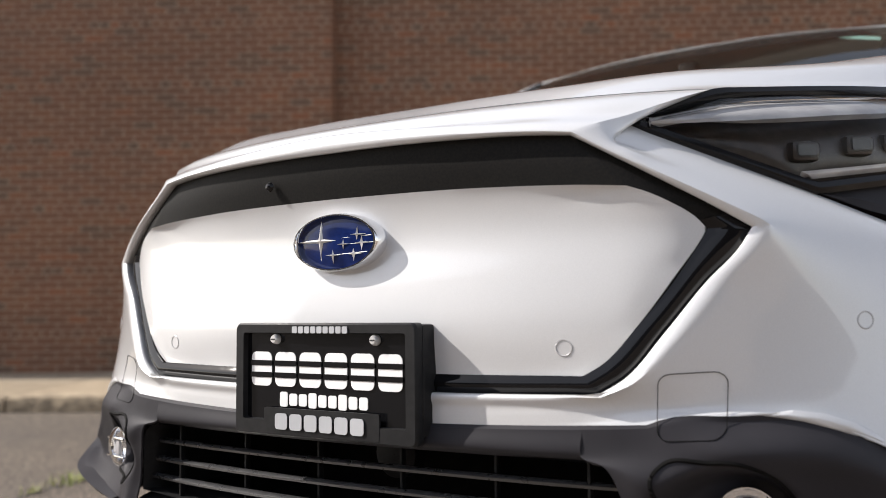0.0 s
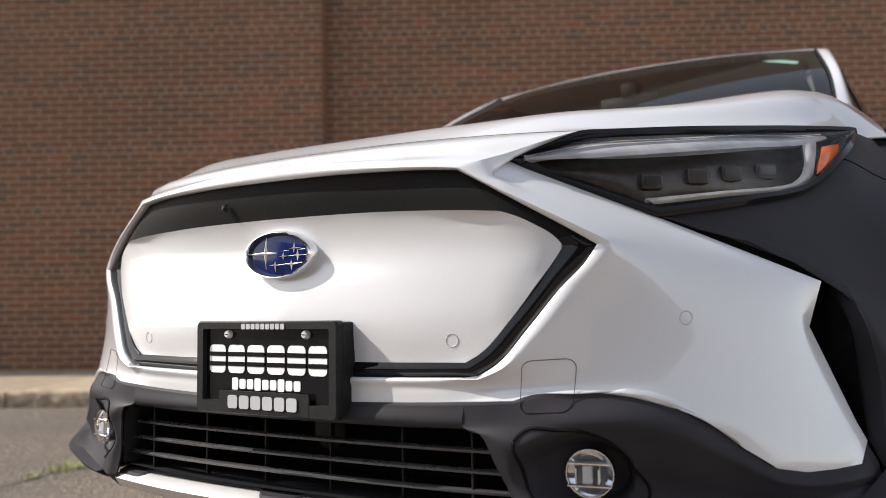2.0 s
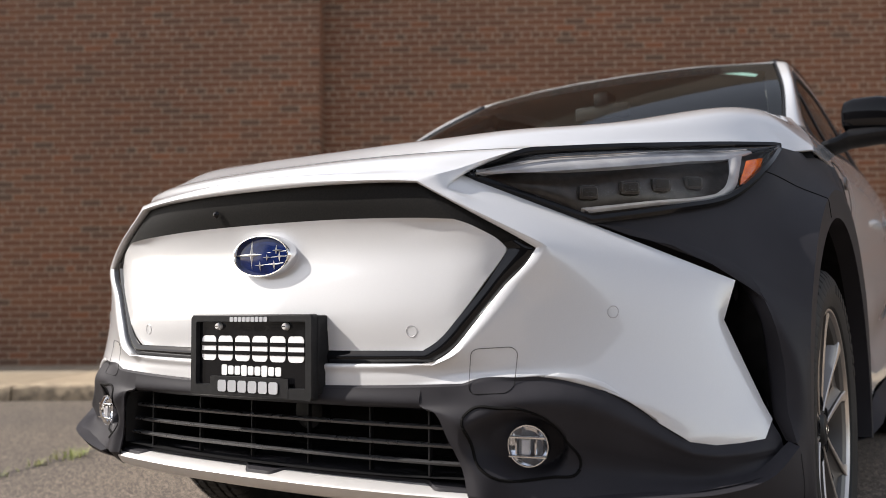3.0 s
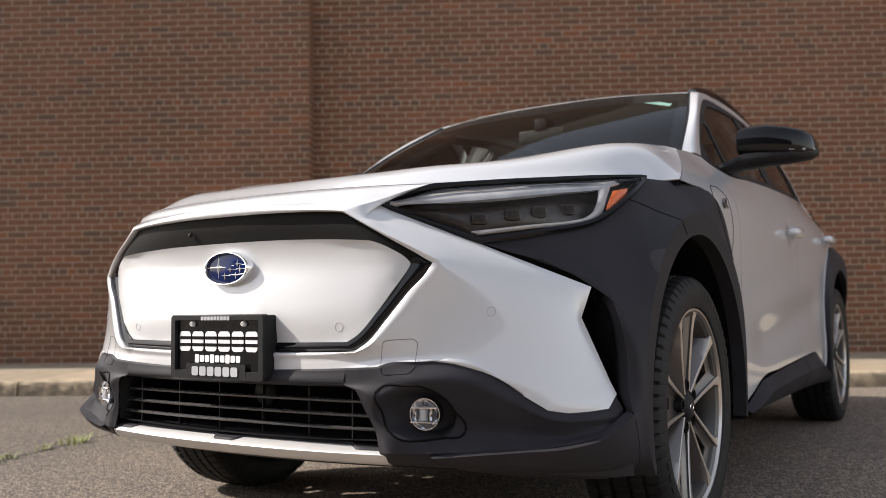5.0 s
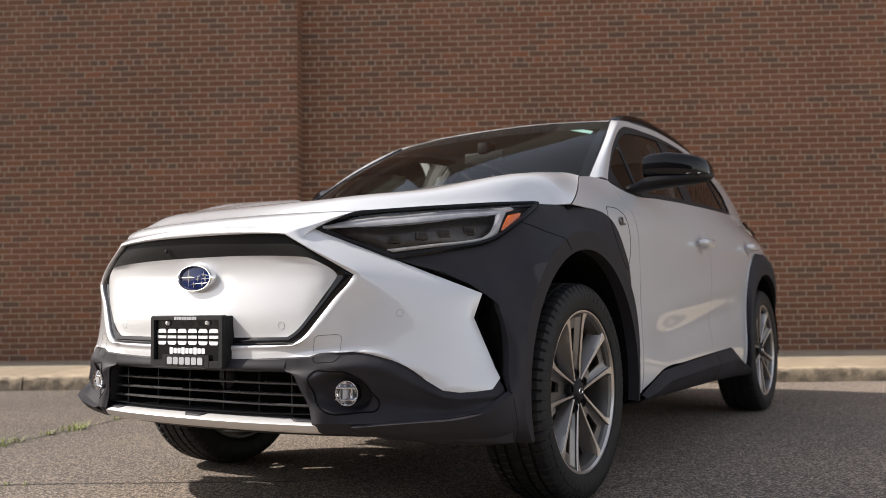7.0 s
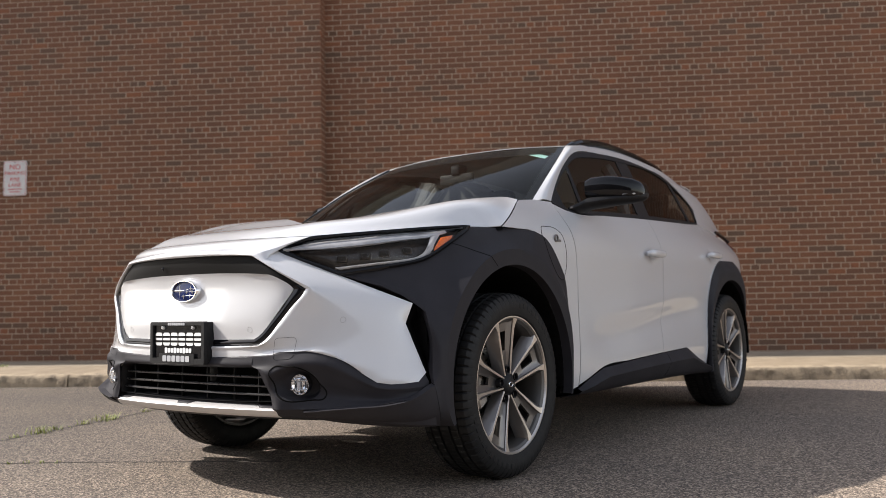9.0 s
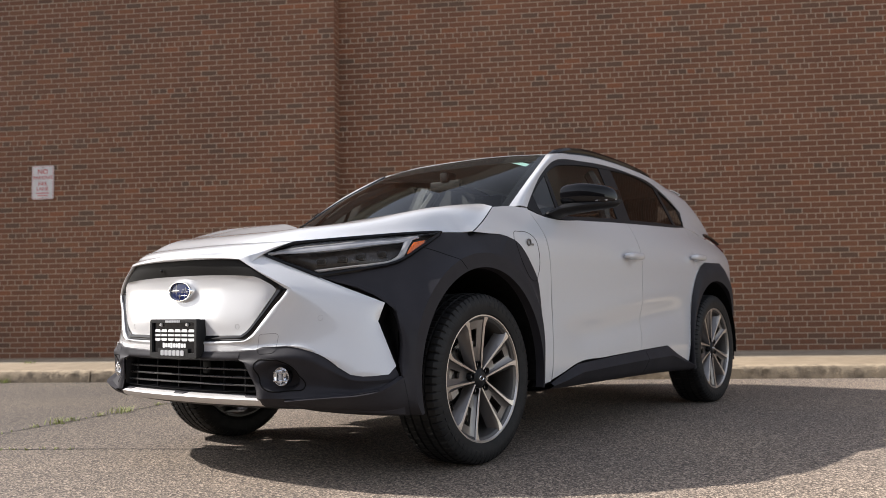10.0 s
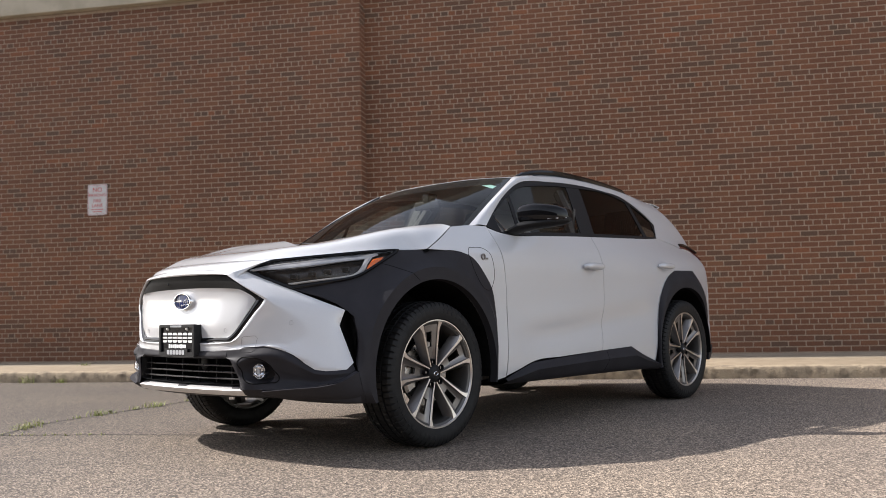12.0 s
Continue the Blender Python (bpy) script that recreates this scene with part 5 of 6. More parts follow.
in_lamp("light_guide", ribbon([(0.178, 0.835), (0.36, 0.835), (0.585, 0.86), (0.615, 0.865)], [(0.19, 0.885), (0.36, 0.895), (0.60, 0.935), (0.63, 0.94)], 0.010), LAMPGREY, "", 0.008)
in_lamp("light_guide", ribbon([(0.735, 0.43), (0.69, 0.66), (0.645, 0.81), (0.60, 0.86)], [(0.80, 0.42), (0.735, 0.69), (0.678, 0.90), (0.632, 0.94)], 0.0105), LAMPGREY, "grey hook of the light guide", 0.008)
in_lamp("corner_reflector", ribbon([(0.782, 0.60), (0.744, 0.73), (0.710, 0.85), (0.688, 0.97)], [(0.857, 0.74), (0.822, 0.87), (0.780, 0.965), (0.702, 0.990)], 0.009), AMBER, "orange corner reflector", 0.006)


def projector(s, t):
    def make():
        bm = bmesh.new()
        c = lamp_at(s, t, 0.044)
        m = Matrix.Translation(c) @ pose(0, 0, 0, 0, 0, 38)
        block(bm, (-0.020, -0.008, -0.014), (0.020, 0.018, 0.014), 0.009, m)
        return bm
    return make


def projector_frame(s, t, w, h):
    def make():
        m = Matrix.Translation(lamp_at(s, t, 0.033)) @ pose(0, 0, 0, 0, 0, 38)
        return tube([m @ Vector((x, 0, z)) for x, z in rounded(w, h, 0.006, 4)], 0.0004, 5, closed=True)
    return make


def projector_eye(s, t):
    def make():
        m = Matrix.Translation(lamp_at(s, t, 0.034)) @ pose(0, 0, 0, 0, 0, 38)
        return prism(rounded(0.026, 0.015, 0.003, 3), 0.003, m=m)
    return make


for s in (0.23, 0.343, 0.443, 0.57):
    in_lamp("projector", projector(s, 0.62), LAMPDARK)
    in_lamp("projector_lens", projector_eye(s, 0.62), LAMPDIM, "small smoked projector lens")
    in_lamp("projector_frame", projector_frame(s, 0.62, 0.032, 0.020), LAMPDIM)

# ---- badge, plate, sensors, small seams ----
EY = shield_y(0.003, 0.768) - 0.006
badge_m = pose(0.009, EY - 0.004, 0.768)
badge = part("badge", placed(lathe([(-0.0095, 0.001), (-0.0090, 0.5), (-0.0070, 0.80), (-0.0045, 0.94)], 40, axis="Y"), Matrix.Diagonal((0.0775, 1.0, 0.0415, 1))), BLUE, car, "blue oval badge with chrome rim and bright points")
part("rim", placed(lathe([(0.000, 0.865), (-0.008, 0.87), (-0.0135, 0.905), (-0.0135, 0.945), (-0.008, 0.99), (0.012, 1.0)], 48, axis="Y"), Matrix.Diagonal((0.0790, 1.0, 0.0425, 1))), CHROME, badge)


def sparkle(x, z, w, h):
    pts = []
    for i in range(8):
        a = math.pi / 4 * i
        r = 1.0 if i % 2 == 0 else 0.19
        pts.append((x + w * r * math.cos(a), z + h * r * math.sin(a)))
    bm = bmesh.new()
    ring = [bm.verts.new((px, 0, pz)) for px, pz in pts]
    tip = bm.verts.new((x, -0.004, z))
    for i in range(8):
        bm.faces.new((ring[i], ring[(i + 1) % 8], tip))
    bmesh.ops.recalc_face_normals(bm, faces=bm.faces[:])
    return bm


for x, z, w, h in ((-0.026, 0.003, 0.045, 0.029), (0.039, 0.010, 0.016, 0.011), (0.015, -0.003, 0.017, 0.011), (0.047, -0.002, 0.016, 0.011), (-0.004, -0.018, 0.019, 0.012), (0.033, -0.017, 0.016, 0.011)):
    part("point", placed(sparkle(x, z, w, h), pose(0, -0.0080, 0)), SILVER, badge)
for x0_, x1_, z0_, z1_ in ((-0.02, 0.063, 0.0045, 0.008), (0.010, 0.067, -0.0035, -0.002), (-0.010, 0.056, -0.018, -0.015)):
    part("ray", tube([(x0_, -0.0085, z0_), ((x0_ + x1_) / 2, -0.0088, (z0_ + z1_) / 2), (x1_, -0.0070, z1_)], 0.0006, 5), SILVER, badge)
badge.matrix_local = badge_m
# the lens is focused on the badge
cam.data.dof.use_dof, cam.data.dof.focus_object, cam.data.dof.aperture_fstop = True, badge, 3.2

part("plate_bracket", block(bmesh.new(), (-0.150, -0.934, 0.505), (0.172, -0.885, 0.652), 0.006), BLACK, car, "thick black plate bracket")
PX = 0.009
PO, PI = rounded(0.322, 0.160, 0.008), rounded(0.286, 0.122, 0.004)
pa, pb = np.array(PO), np.array(PI) + np.array([[0, 0.004]])
rows = np.stack([np.stack([pa[:, 0], np.full(len(pa), 0.012), pa[:, 1]], 1), np.stack([pa[:, 0], np.full(len(pa), -0.002), pa[:, 1]], 1), np.stack([pa[:, 0] * 0.985, np.full(len(pa), -0.006), pa[:, 1] * 0.97], 1), np.stack([pb[:, 0] * 1.01, np.full(len(pa), -0.006), pb[:, 1] * 1.02], 1), np.stack([pb[:, 0], np.full(len(pa), 0.004), pb[:, 1]], 1)], 0)
dealer = part("plate_frame", placed(sheet(rows, True), pose(PX, -0.942, 0.574)), BLACK, car, "black plate frame with plain print bars")
bmesh_plate = prism(rounded(0.292, 0.132, 0.004), 0.003, m=pose(PX, -0.939, 0.576))
dplate = part("plate", bmesh_plate, GLOSS, dealer, "glossy black plate with white blocks")


def print_bar(x, z, w, h, mat, parent, y=-0.9392, holes=()):
    """A raised white block with dark slots, standing for print."""
    bm = bmesh.new()
    prism(rounded(w, h, min(w, h) * 0.22, 4), -0.0012, bm, pose(PX + x, y, z))
    o = part("print_block", bm, mat, parent)
    for hx, hz, hw, hh in holes:
        part("print_slot", prism(rounded(hw, hh, min(hw, hh) * 0.3, 3), -0.0008, m=pose(PX + x + hx, y - 0.0012, z + hz)), GLOSS, parent)
    return o


bw = 0.039
for i in range(6):
    print_bar(-0.115 + i * 0.046, 0.588, bw, 0.049, WHITE, dplate, holes=((0.0, 0.0085, 0.042, 0.0075), (0.0, -0.0085, 0.042, 0.0075)))
for i in range(9):
    print_bar(-0.072 + i * 0.0178, 0.5455, 0.0145, 0.017 if i % 3 else 0.021, WHITE, dplate)
tab = part("lower_tab", prism(rounded(0.205, 0.036, 0.003), 0.004, m=pose(PX, -0.9485, 0.516)), BLACK, dealer)
for i in range(6):
    print_bar(-0.068 + i * 0.027, 0.5155, 0.0225, 0.0225, GREYPRINT, tab, -0.9495)
for i in range(9):
    print_bar(-0.044 + i * 0.0112, 0.6445, 0.009, 0.0095, GREYPRINT, dealer, -0.9485)
for x in (-0.085, 0.092):
    scr = part("screw", lathe([(-0.006, 0.001), (-0.006, 0.005), (-0.001, 0.0075), (0.003, 0.0078)], 14, centre=(PX + x, -0.943, 0.631), axis="Y"), SILVER, dealer, "bright screw head")
    part("cross_slot", block(bmesh.new(), (PX + x - 0.004, -0.9496, 0.6302), (PX + x + 0.004, -0.949, 0.6318)), BLACK, scr)


part("front_camera", lathe([(-0.003, 0.001), (-0.002, 0.005), (0.002, 0.008)], 18, centre=(-0.114, -0.919, 0.858), axis="Y"), GLOSS, car, "small glossy camera lens")


def seam(pts, name="seam", r=0.0016, closed=False, mat=None):
    a = tube(pts, r, 5, closed=closed)
    both(name, a, mat or DARK, car)


port_loop = on_side(cr([(0.285, 1.010), (0.300, 1.034), (0.345, 1.040), (0.430, 1.036), (0.470, 1.015), (0.495, 0.940), (0.492, 0.850), (0.470, 0.815), (0.440, 0.805), (0.380, 0.815), (0.320, 0.880), (0.290, 0.950)], 5, (), True), 0.0012)
lid_badge = on_side(np.array([(0.405, 0.990)]), 0.004)[0]
both("port_badge", placed(lathe([(-0.002, 0.011), (0.004, 0.012), (0.004, 0.017), (-0.002, 0.018)], 20, axis="X"), Matrix.Translation(lid_badge)), RIMDARK, car, "small round dark badge")
both("port_badge", placed(block(bmesh.new(), (-0.002, 0.016, -0.014), (0.004, 0.040, -0.004), 0.002), Matrix.Translation(lid_badge)), RIMDARK, car)

bpy.context.view_layer.update()
DG = bpy.context.evaluated_depsgraph_get()


def on_front(names, x, z, off=0.0008):
    """The outermost front surface of these parts at (x, z)."""
    best = 9.0
    for o in car.children:
        if o.name.split(".")[0] in names:
            hit, p, _, _ = o.evaluated_get(DG).ray_cast(Vector((x, -2, z)), Vector((0, 1, 0)))
            if hit:
                best = min(best, p.y)
    return Vector((x, best - off, z)) if best < 9 else None


cover = [(0.4985 + q[0], 0.5555 + q[1] + 0.06 * q[0]) for q in rounded(0.072, 0.076, 0.014, 6)]
loop = [on_front(("bumper_skin", "bumper_mask"), x, z) for x, z in cover]
seam([p for p in loop if p], "tow_cover_seam", 0.0005, True)
for sx in (1, -1):
    for names, x, z in ((("grille_shield",), 0.350, 0.622), (("bumper_skin",), 0.672, 0.653)):
        ring = [on_front(names, x + 0.0100 * math.cos(a) * (1.0 if x < 0.5 else 0.75), z + 0.0100 * math.sin(a), 0.0) for a in np.linspace(0, 2 * math.pi, 28, endpoint=False)]
        part("parking_sensor", tube([Vector((p.x * sx, p.y, p.z)) for p in ring if p], 0.0010, 5, closed=True), LAMPGREY, car, "round flush parking sensor")


def on_flank(names, y, z, off=0.0):
    """The outermost left surface of these parts at (y, z)."""
    best = -9.0
    for o in car.children:
        if o.name.split(".")[0] in names:
            hit, p, _, _ = o.evaluated_get(DG).ray_cast(Vector((2, y, z)), Vector((-1, 0, 0)))
            if hit:
                best = max(best, p.x)
    return Vector((best + off, y, z)) if best > -9 else None


loop = [on_flank(("fender_cladding",), y, z) for y, z in cr([(-0.325, 0.934), (-0.255, 0.912), (-0.20, 0.884), (-0.150, 0.848)], 8)]
seam([p for p in loop if p], "cladding_seam", 0.0014)
loop = [on_flank(("fender_cladding", "front_fender"), p[1], p[2]) for p in port_loop]
seam([p for p in loop if p], "port_lid_seam", 0.0016, True)
loop = [on_flank(("rocker_cladding",), 1.63 + 0.03 * q, 0.275 + 0.135 * q) for q in np.linspace(0, 1, 10)]
seam([p for p in loop if p], "rocker_seam", 0.0013)
loop = [on_front(("bumper_mask",), x, z, -0.0004) for x, z in shape]
seam([p for p in loop if p], "fog_bezel_seam", 0.0030, True)

# door handles
for yc, zc in HANDLES:
    path = [on_side(np.array([(yc + d, zc + e)]), o + 0.006)[0] for d, e, o in ((-0.105, -0.004, 0.006), (-0.085, -0.002, 0.022), (-0.03, 0, 0.032), (0.04, 0, 0.033), (0.090, 0.0, 0.026), (0.108, 0.0, 0.008))]
    both("door_handle", tube(cr(path, 5), 0.020, 12, taper=lambda s: 0.55 + 0.60 * math.sin(math.pi * s)), PAINT, car, "white pull handle")

# door mirrors
def mirror_shell():
    rings = []
    for x, y, zc, ry, rz in ((0.856, 0.842, 1.256, 0.030, 0.030), (0.864, 0.847, 1.258, 0.055, 0.046), (0.892, 0.862, 1.260, 0.068, 0.057), (0.960, 0.882, 1.261, 0.072, 0.059), (1.020, 0.910, 1.257, 0.070, 0.055), (1.070, 0.940, 1.250, 0.062, 0.050), (1.098, 0.962, 1.245, 0.050, 0.038), (1.110, 0.974, 1.240, 0.026, 0.018)):
        ring = []
        for a in np.linspace(0, 2 * math.pi, 24, endpoint=False):
            c, s = math.cos(a), math.sin(a)
            ring.append((x, y + ry * math.copysign(abs(c) ** 0.55, c), zc + rz * math.copysign(abs(s) ** 0.55, s)))
        rings.append(ring)
    bm = sheet(np.array(rings), True)
    for ring in (rings[0], rings[-1]):
        bm.faces.new([bm.verts.new(p) for p in ring])
    return bm


def mirror_arm():
    rings = []
    for x, y, zc, ry, rz in ((0.800, 0.790, 1.156, 0.055, 0.020), (0.845, 0.802, 1.166, 0.060, 0.027), (0.880, 0.822, 1.184, 0.062, 0.030), (0.960, 0.872, 1.197, 0.064, 0.029), (1.040, 0.922, 1.207, 0.062, 0.027), (1.092, 0.958, 1.214, 0.050, 0.023), (1.113, 0.974, 1.220, 0.020, 0.012)):
        rings.append([(x, y + ry * math.cos(a), zc + rz * math.sin(a)) for a in np.linspace(0, 2 * math.pi, 20, endpoint=False)])
    bm = sheet(np.array(rings), True)
    for ring in (rings[0], rings[-1]):
        bm.faces.new([bm.verts.new(p) for p in ring])
    return bm


mirrors = both("door_mirror", mirror_shell(), GLOSS, car, "glossy black door mirror", core=Vector((0.98, 0.90, 1.26)))
for ob, sx in zip(mirrors, (1, -1)):
    bm = mirror_arm()
    for v in bm.verts:
        v.co.x *= sx
    part("arm", bm, BLACK, ob, core=Vector((0.98 * sx, 0.88, 1.2)))
    bm = tube([(1.03 * sx, 0.858, 1.222), (1.075 * sx, 0.892, 1.224), (1.104 * sx, 0.945, 1.228)], 0.006, 6)
    part("repeater", bm, LAMPGREY, ob)

# ---- wheels ----
def tyre_mesh():
    prof = [(-0.098, 0.270), (-0.110, 0.283), (-0.1175, 0.308), (-0.117, 0.330), (-0.110, 0.352), (-0.100, 0.364), (-0.088, 0.369)]
    tread = [(-0.070, 0.3715), (-0.069, 0.364), (-0.060, 0.364), (-0.059, 0.3725), (-0.030, 0.373), (-0.029, 0.365), (-0.020, 0.365), (-0.019, 0.3735), (0.0, 0.3738)]
    left = prof + tread
    full = left + [(-a, r) for a, r in left[-2::-1]]
    n = len(full)

    def wobble(i, j):
        k = min(i, n - 1 - i)
        if 4 <= k <= 7 and j % 6 == 0:
            return -0.007
        if 10 <= k <= 11 and j % 6 == 3:
            return -0.004
        if k in (14, 15) and (j + k) % 4 == 1:
            return -0.003
        if k in (2, 3) and j % 2:
            return 0.0006
        return 0.0
    bm = lathe(full, 420, wobble=wobble)
    # sidewall rings
    return bm


def wheel_thing(name_parent):
    wheel = new("wheel")
    wheel.parent = name_parent
    t = tyre_mesh()
    bmesh.ops.recalc_face_normals(t, faces=t.faces[:])
    part("tyre", t, RUBBER, wheel, "black tyre with deep tread", 0, 24)
    for start in (20, 200):
        for i in range(11):
            th = radians(start + 6.2 * i)
            bar = block(bmesh.new(), (0.1155, -0.011, -0.011), (0.1185, 0.011, 0.011), 0.001, pose(0, 0, 0, math.degrees(th), 0, 0) @ pose(0, 0.322, 0))
            part("raised_print", bar, RUBBER, wheel)
    r = lathe([(-0.10, 0.255), (-0.10, 0.266), (-0.08, 0.262), (-0.06, 0.250), (0.04, 0.246), (0.075, 0.250), (0.090, 0.256), (0.098, 0.268)], 72)
    bmesh.ops.recalc_face_normals(r, faces=r.faces[:])
    bmesh.ops.reverse_faces(r, faces=r.faces[:])
    part("barrel", r, RIMSHADE, wheel, "grey rim with shade painted into its well")
    part("rim_lip", lathe([(0.090, 0.264), (0.100, 0.268), (0.105, 0.272), (0.105, 0.277), (0.100, 0.282)], 72), ALLOY, wheel, "bright machined rim edge")
    ex = np.array([1.0, 0, 0])
    for k in range(5):
        a = radians(99 + 72 * k)
        rad, tan = np.array([0, math.cos(a), math.sin(a)]), np.array([0, -math.sin(a), math.cos(a)])
        for sg in (-1, 1):
            face, flank_ = [], []
            for i in range(15):
                q = i / 14
                r, off, x = 0.040 + 0.229 * q, 0.021 + 0.046 * q, 0.082 + 0.019 * q ** 1.4
                r = math.sqrt(max(r * r - (off * off if q > 0.8 else 0) * (q - 0.8) * 5, 0.001)) if q > 0.8 else r
                wi, wo = 0.0045 + 0.004 * q, 0.0035 + 0.004 * q + 0.022 * max(0.0, (q - 0.72) / 0.28) ** 2
                c, t = rad * r, tan * sg
                face.append([c + t * (off - wi) + ex * (x - 0.003), c + t * (off - wi + 0.0015) + ex * x, c + t * (off + wo - 0.0015) + ex * x, c + t * (off + wo) + ex * (x - 0.002)])
                run = 0.010 + 0.028 * q * (1 - 0.5 * max(0.0, (q - 0.75) / 0.25))
                flank_.append([c + t * (off - wi) + ex * (x - 0.034), c + t * (off - wi) + ex * (x - 0.003), c + t * (off + wo) + ex * (x - 0.002), c + t * (off + wo + run * 0.5) + ex * (x - 0.016), c + t * (off + wo + run) + ex * (x - 0.046), c + t * off + ex * (x - 0.055)])
            bm = sheet(np.array(flank_), True)
            bmesh.ops.recalc_face_normals(bm, faces=bm.faces[:])
            arm = part("spoke", bm, RIMDARK, wheel, "grey spoke with a bright machined face", 0, 50)
            bm = sheet(np.array(face))
            outward(bm, Vector((-1, 0, 0)))
            part("machined_face", bm, ALLOY, arm, "bright machined face")
        # sunken web between the two spokes, with a slot through it
        web = []
        for i in range(15):
            q = i / 14
            r, x = 0.040 + 0.226 * q, 0.060 + 0.024 * q
            hw = 0.017 + 0.044 * q
            web.append([rad * r + tan * (hw * e) + ex * (x - d) for e, d in ((-1, -0.010), (-0.72, 0.0), (-0.40, 0.002), (0.40, 0.002), (0.72, 0.0), (1, -0.010))])
        bm = sheet(np.array(web))
        bm.faces.ensure_lookup_table()
        hole = [bm.faces[i * 5 + 2] for i in range(6, 11)]
        bmesh.ops.delete(bm, geom=hole, context="FACES")
        outward(bm, Vector((-1, 0, 0)))
        part("spoke_web", bm, RIMDARK, wheel, "grey slotted web between two spokes", 0.012, 35)
        at_nut = tuple(rad * 0.060)
        part("nut_well", lathe([(0.060, 0.001), (0.060, 0.013), (0.084, 0.014), (0.084, 0.016), (0.04, 0.017)], 18, centre=at_nut), BLACK, wheel)
        nut = lathe([(0.055, 0.009), (0.070, 0.0085), (0.074, 0.006), (0.074, 0.001)], 6, centre=at_nut)
        bmesh.ops.recalc_face_normals(nut, faces=nut.faces[:])
        part("wheel_nut", nut, STEEL, wheel)
    hub = lathe([(0.03, 0.050), (0.074, 0.048), (0.082, 0.040), (0.086, 0.034), (0.088, 0.032), (0.090, 0.026), (0.091, 0.001)], 40)
    bmesh.ops.recalc_face_normals(hub, faces=hub.faces[:])
    part("hub_cap", hub, BLACK, wheel, "dark centre cap")
    part("cap_mark", placed(lathe([(0.0915, 0.012), (0.0925, 0.015), (0.0915, 0.018)], 20), Matrix.Diagonal((1, 1, 0.6, 1))), CHROME, wheel)
    disc = lathe([(0.000, 0.06), (0.012, 0.075), (0.012, 0.165), (0.0, 0.166), (0.0, 0.06)], 48)
    bmesh.ops.recalc_face_normals(disc, faces=disc.faces[:])
    part("brake_disc", disc, STEEL, wheel, "steel brake disc")
    cal = bmesh.new()
    rows = []
    for s in np.linspace(-28, 28, 9):
        a = radians(180 + s)
        rows.append([(x, math.cos(a) * r, math.sin(a) * r) for x, r in ((-0.02, 0.12), (0.040, 0.118), (0.046, 0.125), (0.046, 0.175), (0.036, 0.19), (-0.02, 0.19))])
    sheet(np.array(rows), True, cal)
    bmesh.ops.recalc_face_normals(cal, faces=cal.faces[:])
    part("caliper", cal, STEEL, wheel, "grey brake caliper")
    return wheel


w0 = wheel_thing(car)
w0.matrix_local = pose(0.802, 0.010, 0.374)
copy_thing(w0, pose(0.802, 2.85, 0.374, 14, 0, 0))
copy_thing(w0, pose(-0.802, 0.0, 0.374, 30, 0, 180))
copy_thing(w0, pose(-0.802, 2.85, 0.374, 50, 0, 180))

# ---- cabin ----
def seat(x, y):
    cush = bmesh.new()
    block(cush, (x - 0.25, y - 0.05, 0.52), (x + 0.25, y + 0.48, 0.72), 0.05)
    part("seat_cushion", cush, CABIN, car)
    b = bmesh.new()
    block(b, (-0.25, -0.07, 0.0), (0.25, 0.07, 0.62), 0.05, pose(x, y + 0.50, 0.66, -16))
    part("seat_back", b, CABIN, car)
    h = bmesh.new()
    block(h, (-0.13, -0.05, 0.0), (0.13, 0.05, 0.19), 0.04, pose(x, y + 0.70, 1.29, -10))
    part("headrest", h, CABIN, car)


for x in (-0.37, 0.37):
    seat(x, 1.25)
    seat(x, 2.15)
dash = loft([cr([(x, 0.30, 1.06), (x, 0.62, 1.10), (x, 0.80, 1.06), (x, 0.82, 0.80)], 5) for x in (-0.72, -0.3, 0.3, 0.72)], 4)
part("dashboard", sheet(dash), BLACK, car, core=Vector((0, 0.5, 0.5)))
part("steering_wheel", tube([Vector((0.37, 0.98, 1.00)) + Vector((0.175 * math.cos(a), 0.06 * math.sin(a), 0.165 * math.sin(a))) for a in np.linspace(0, 2 * math.pi, 32, endpoint=False)], 0.015, 8, closed=True), BLACK, car)
inner_mirror = bmesh.new()
block(inner_mirror, (-0.11, -0.012, -0.028), (0.11, 0.012, 0.028), 0.010, pose(0, 0.95, 1.41))
part("inner_mirror", inner_mirror, BLACK, car)
part("sensor_pod", block(bmesh.new(), (-0.03, 0.93, 1.43), (0.03, 1.02, 1.49), 0.012), BLACK, car)
fl = bmesh.new()
block(fl, (-0.80, 0.45, 0.30), (0.80, 3.4, 0.50), 0.02)
part("cabin_floor", fl, CABIN, car)
pil = tube([(0.715, 0.53, 1.13), (0.655, 0.83, 1.34), (0.58, 1.14, 1.49)], 0.024, 8)
both("pillar_trim", pil, CABIN, car)
pil = tube([(0.77, 1.52, 1.12), (0.69, 1.59, 1.36), (0.60, 1.63, 1.49)], 0.035, 8)
both("pillar_trim", pil, CABIN, car)
both("belt", tube([(0.76, 1.58, 1.36), (0.72, 1.60, 1.0)], 0.012, 6, squash=0.3), CABIN, car)
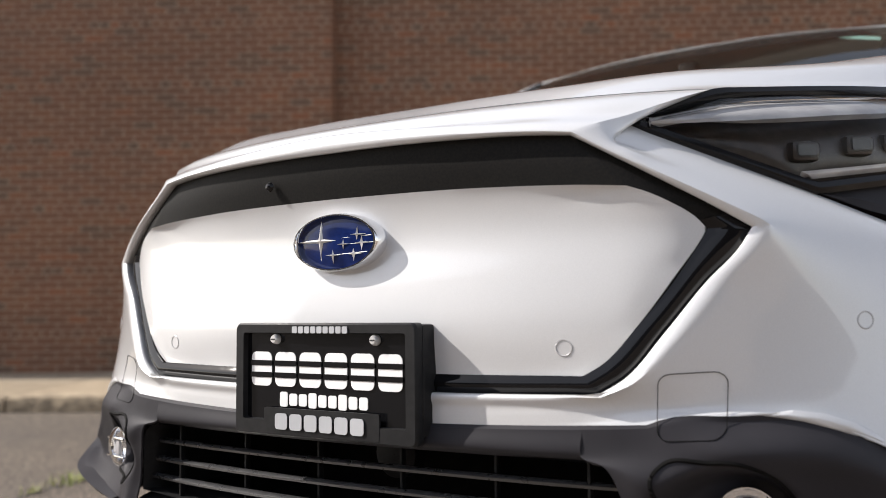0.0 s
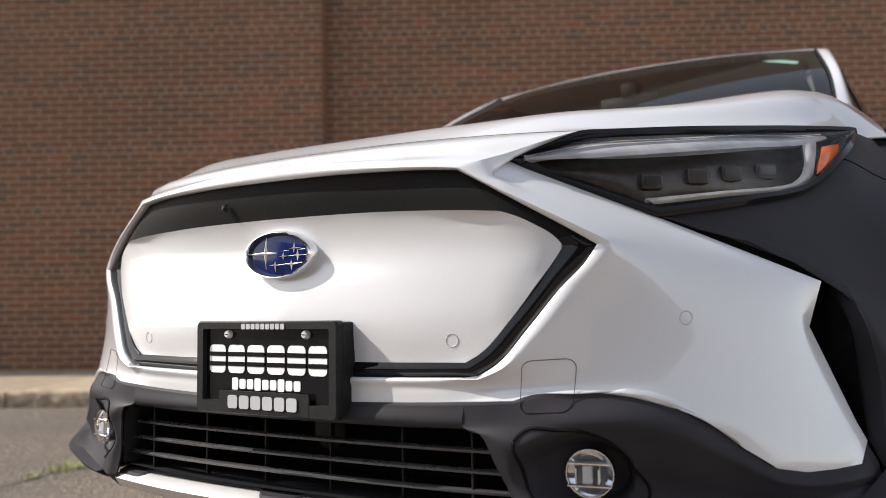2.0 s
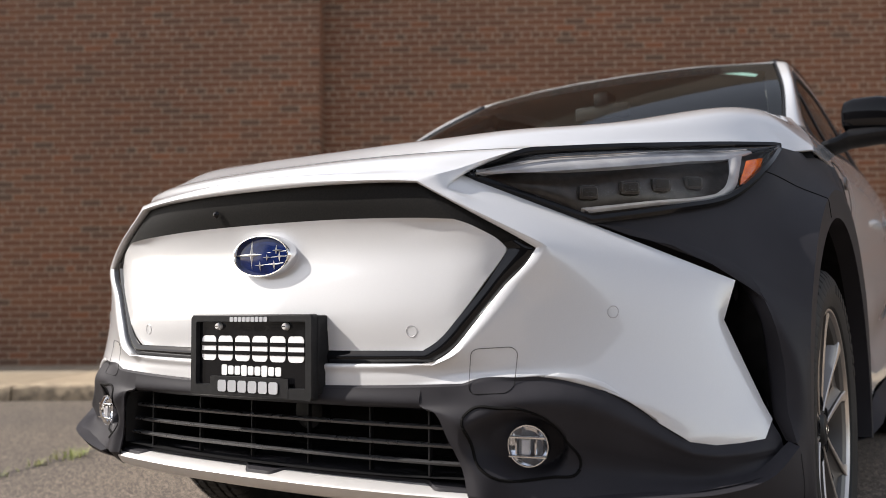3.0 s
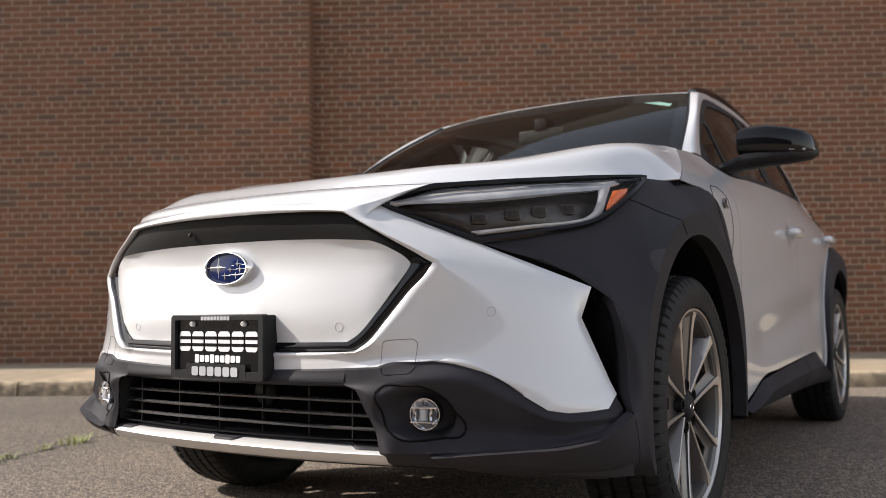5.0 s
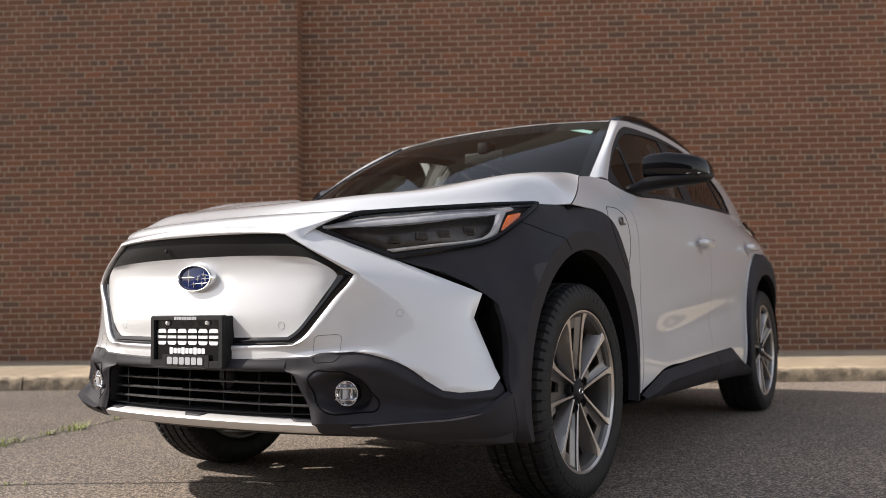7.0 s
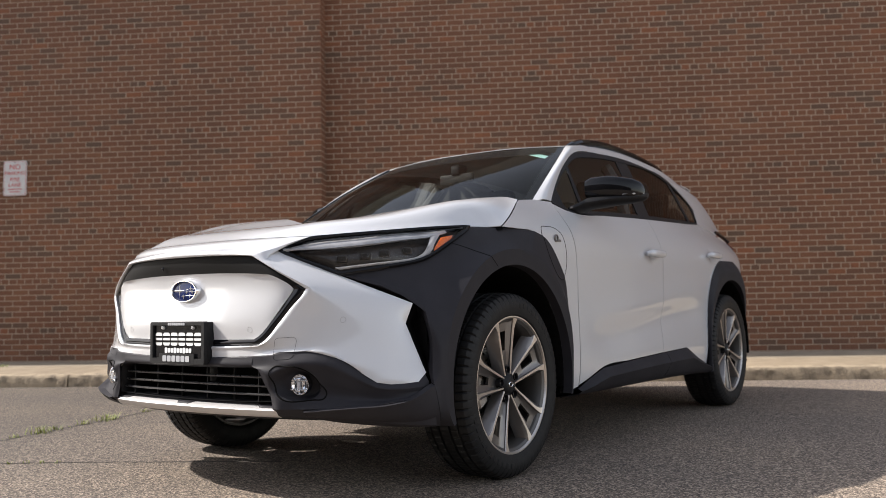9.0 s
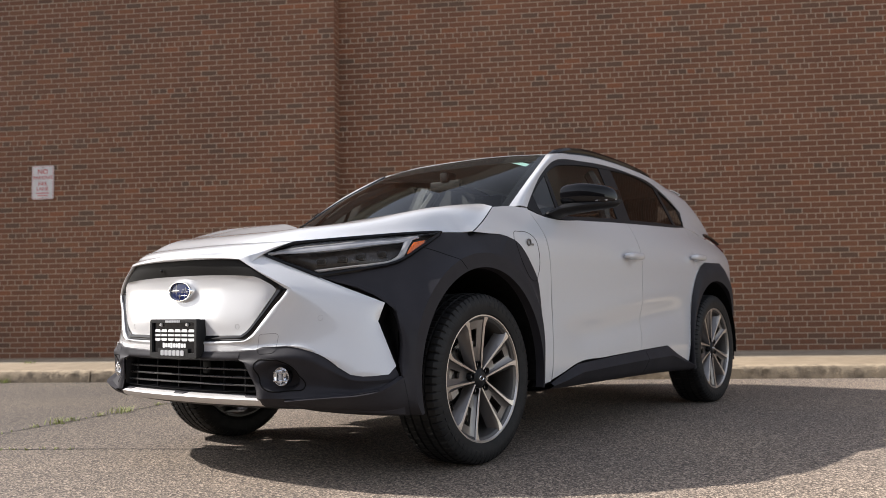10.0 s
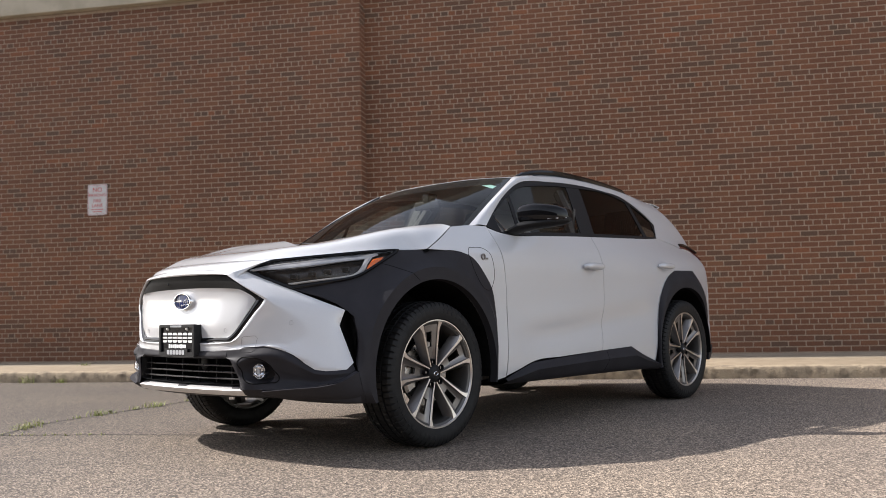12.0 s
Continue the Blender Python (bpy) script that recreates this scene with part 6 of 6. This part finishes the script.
# paper strips inside the windscreen's upper corner
def paper(x0, v0, x1, v1, high):
    """A thin strip behind the glass between two of its points."""
    rows = []
    for k in (-0.5, 0.5):
        line = []
        for q in np.linspace(0, 1, 6):
            x, v = x0 + (x1 - x0) * q, v0 + (v1 - v0) * q + k * high
            f = np.clip(v, 0, 1) * (len(ws) - 1)
            i = min(int(f), len(ws) - 2)
            row = ws[i] * (1 - f + i) + ws[i + 1] * (f - i)
            line.append((x, np.interp(x, row[:, 0], row[:, 1]) + 0.008, np.interp(x, row[:, 0], row[:, 2]) - 0.006))
        rows.append(line)
    part("sticker", sheet(np.array(rows)), TEAL, car, "pale green paper strip behind the glass", 0.001)


paper(0.44, 0.955, 0.555, 0.945, 0.045)
paper(0.455, 0.90, 0.575, 0.80, 0.05)


# ---- bricks ----
def brick_spans(x0, x1, row, rnd):
    """The bricks of one course: every ninth course is of headers."""
    head = row % 9 == 6
    pitch = LENGTH / 2 if head else LENGTH
    shift = (row % 2) * LENGTH / 2 + (LENGTH * 0.25 if head else 0)
    x = x0 - shift
    while x < x1:
        a, b = max(x, x0), min(x + pitch - 0.0120, x1)
        if b - a > 0.02:
            yield a, b
        x += pitch


def brick_verts(a, b, z, y, j):
    e, h = 0.003, COURSE - 0.0115
    f = y - 0.002 + j[0]
    return [(a, y + 0.02, z), (b, y + 0.02, z), (b, y + 0.02, z + h), (a, y + 0.02, z + h), (a, f + e, z), (b, f + e + j[1], z), (b, f + e + j[1], z + h), (a, f + e, z + h), (a + e, f, z + e), (b - e, f + j[1], z + e), (b - e, f + j[1], z + h - e), (a + e, f, z + h - e)]


BRICK_FACES = [(0, 1, 5, 4), (1, 2, 6, 5), (2, 3, 7, 6), (3, 0, 4, 7), (4, 5, 9, 8), (5, 6, 10, 9), (6, 7, 11, 10), (7, 4, 8, 11), (8, 9, 10, 11)]
rnd = random.Random(21)
wall_right = bpy.data.objects["wall_right"]
singles = 0
shared = {}
for wall_ob, x0, x1, y, top in ((wall_right, STEP + 0.004, 5.0, 0.0, 6.3), (wall_left, -16.0, STEP - 0.002, -PROUD, 5.22)):
    vs, fs = [], []
    rows_n = int((top - FIRST) / COURSE)
    for row in range(rows_n):
        z = FIRST + row * COURSE
        for a, b in brick_spans(x0, x1, row, rnd):
            j = (rnd.uniform(-0.0015, 0.0015), rnd.uniform(-0.0012, 0.0012))
            if wall_ob is wall_right and -3.6 < a and b < -0.4 and 21 <= row < 42 and singles < 300:
                key = round(b - a, 3)
                if key not in shared:
                    me = bpy.data.meshes.new("brick")
                    me.from_pydata(brick_verts(0, b - a, 0, 0, (0, 0)), [], BRICK_FACES)
                    me.materials.append(BRICK_ONE)
                    shared[key] = me
                o = new("brick", shared[key])
                o.parent = wall_ob
                o.location = (a, y + j[0], z)
                singles += 1
                continue
            i = len(vs)
            vs += brick_verts(a, b, z, y, j)
            fs += [tuple(i + k for k in f) for f in BRICK_FACES]
    # return face of the forward part
    if wall_ob is wall_left:
        for row in range(rows_n):
            z = FIRST + row * COURSE
            for a, b in ((0.0, 0.10), (0.11, 0.25)) if row % 2 else ((0.0, 0.20), (0.21, 0.25)):
                i = len(vs)
                vs += [(STEP + 0.003 - q[1], -PROUD + q[0], q[2]) for q in brick_verts(a, b, z, 0.0, (0, 0))]
                fs += [tuple(i + k for k in reversed(f)) for f in BRICK_FACES]
    me = bpy.data.meshes.new("brickwork")
    me.from_pydata(vs, [], fs)
    me.materials.append(BRICK)
    o = new("brickwork", me)
    o.parent = wall_ob
    tagged(o, kind="stuff")
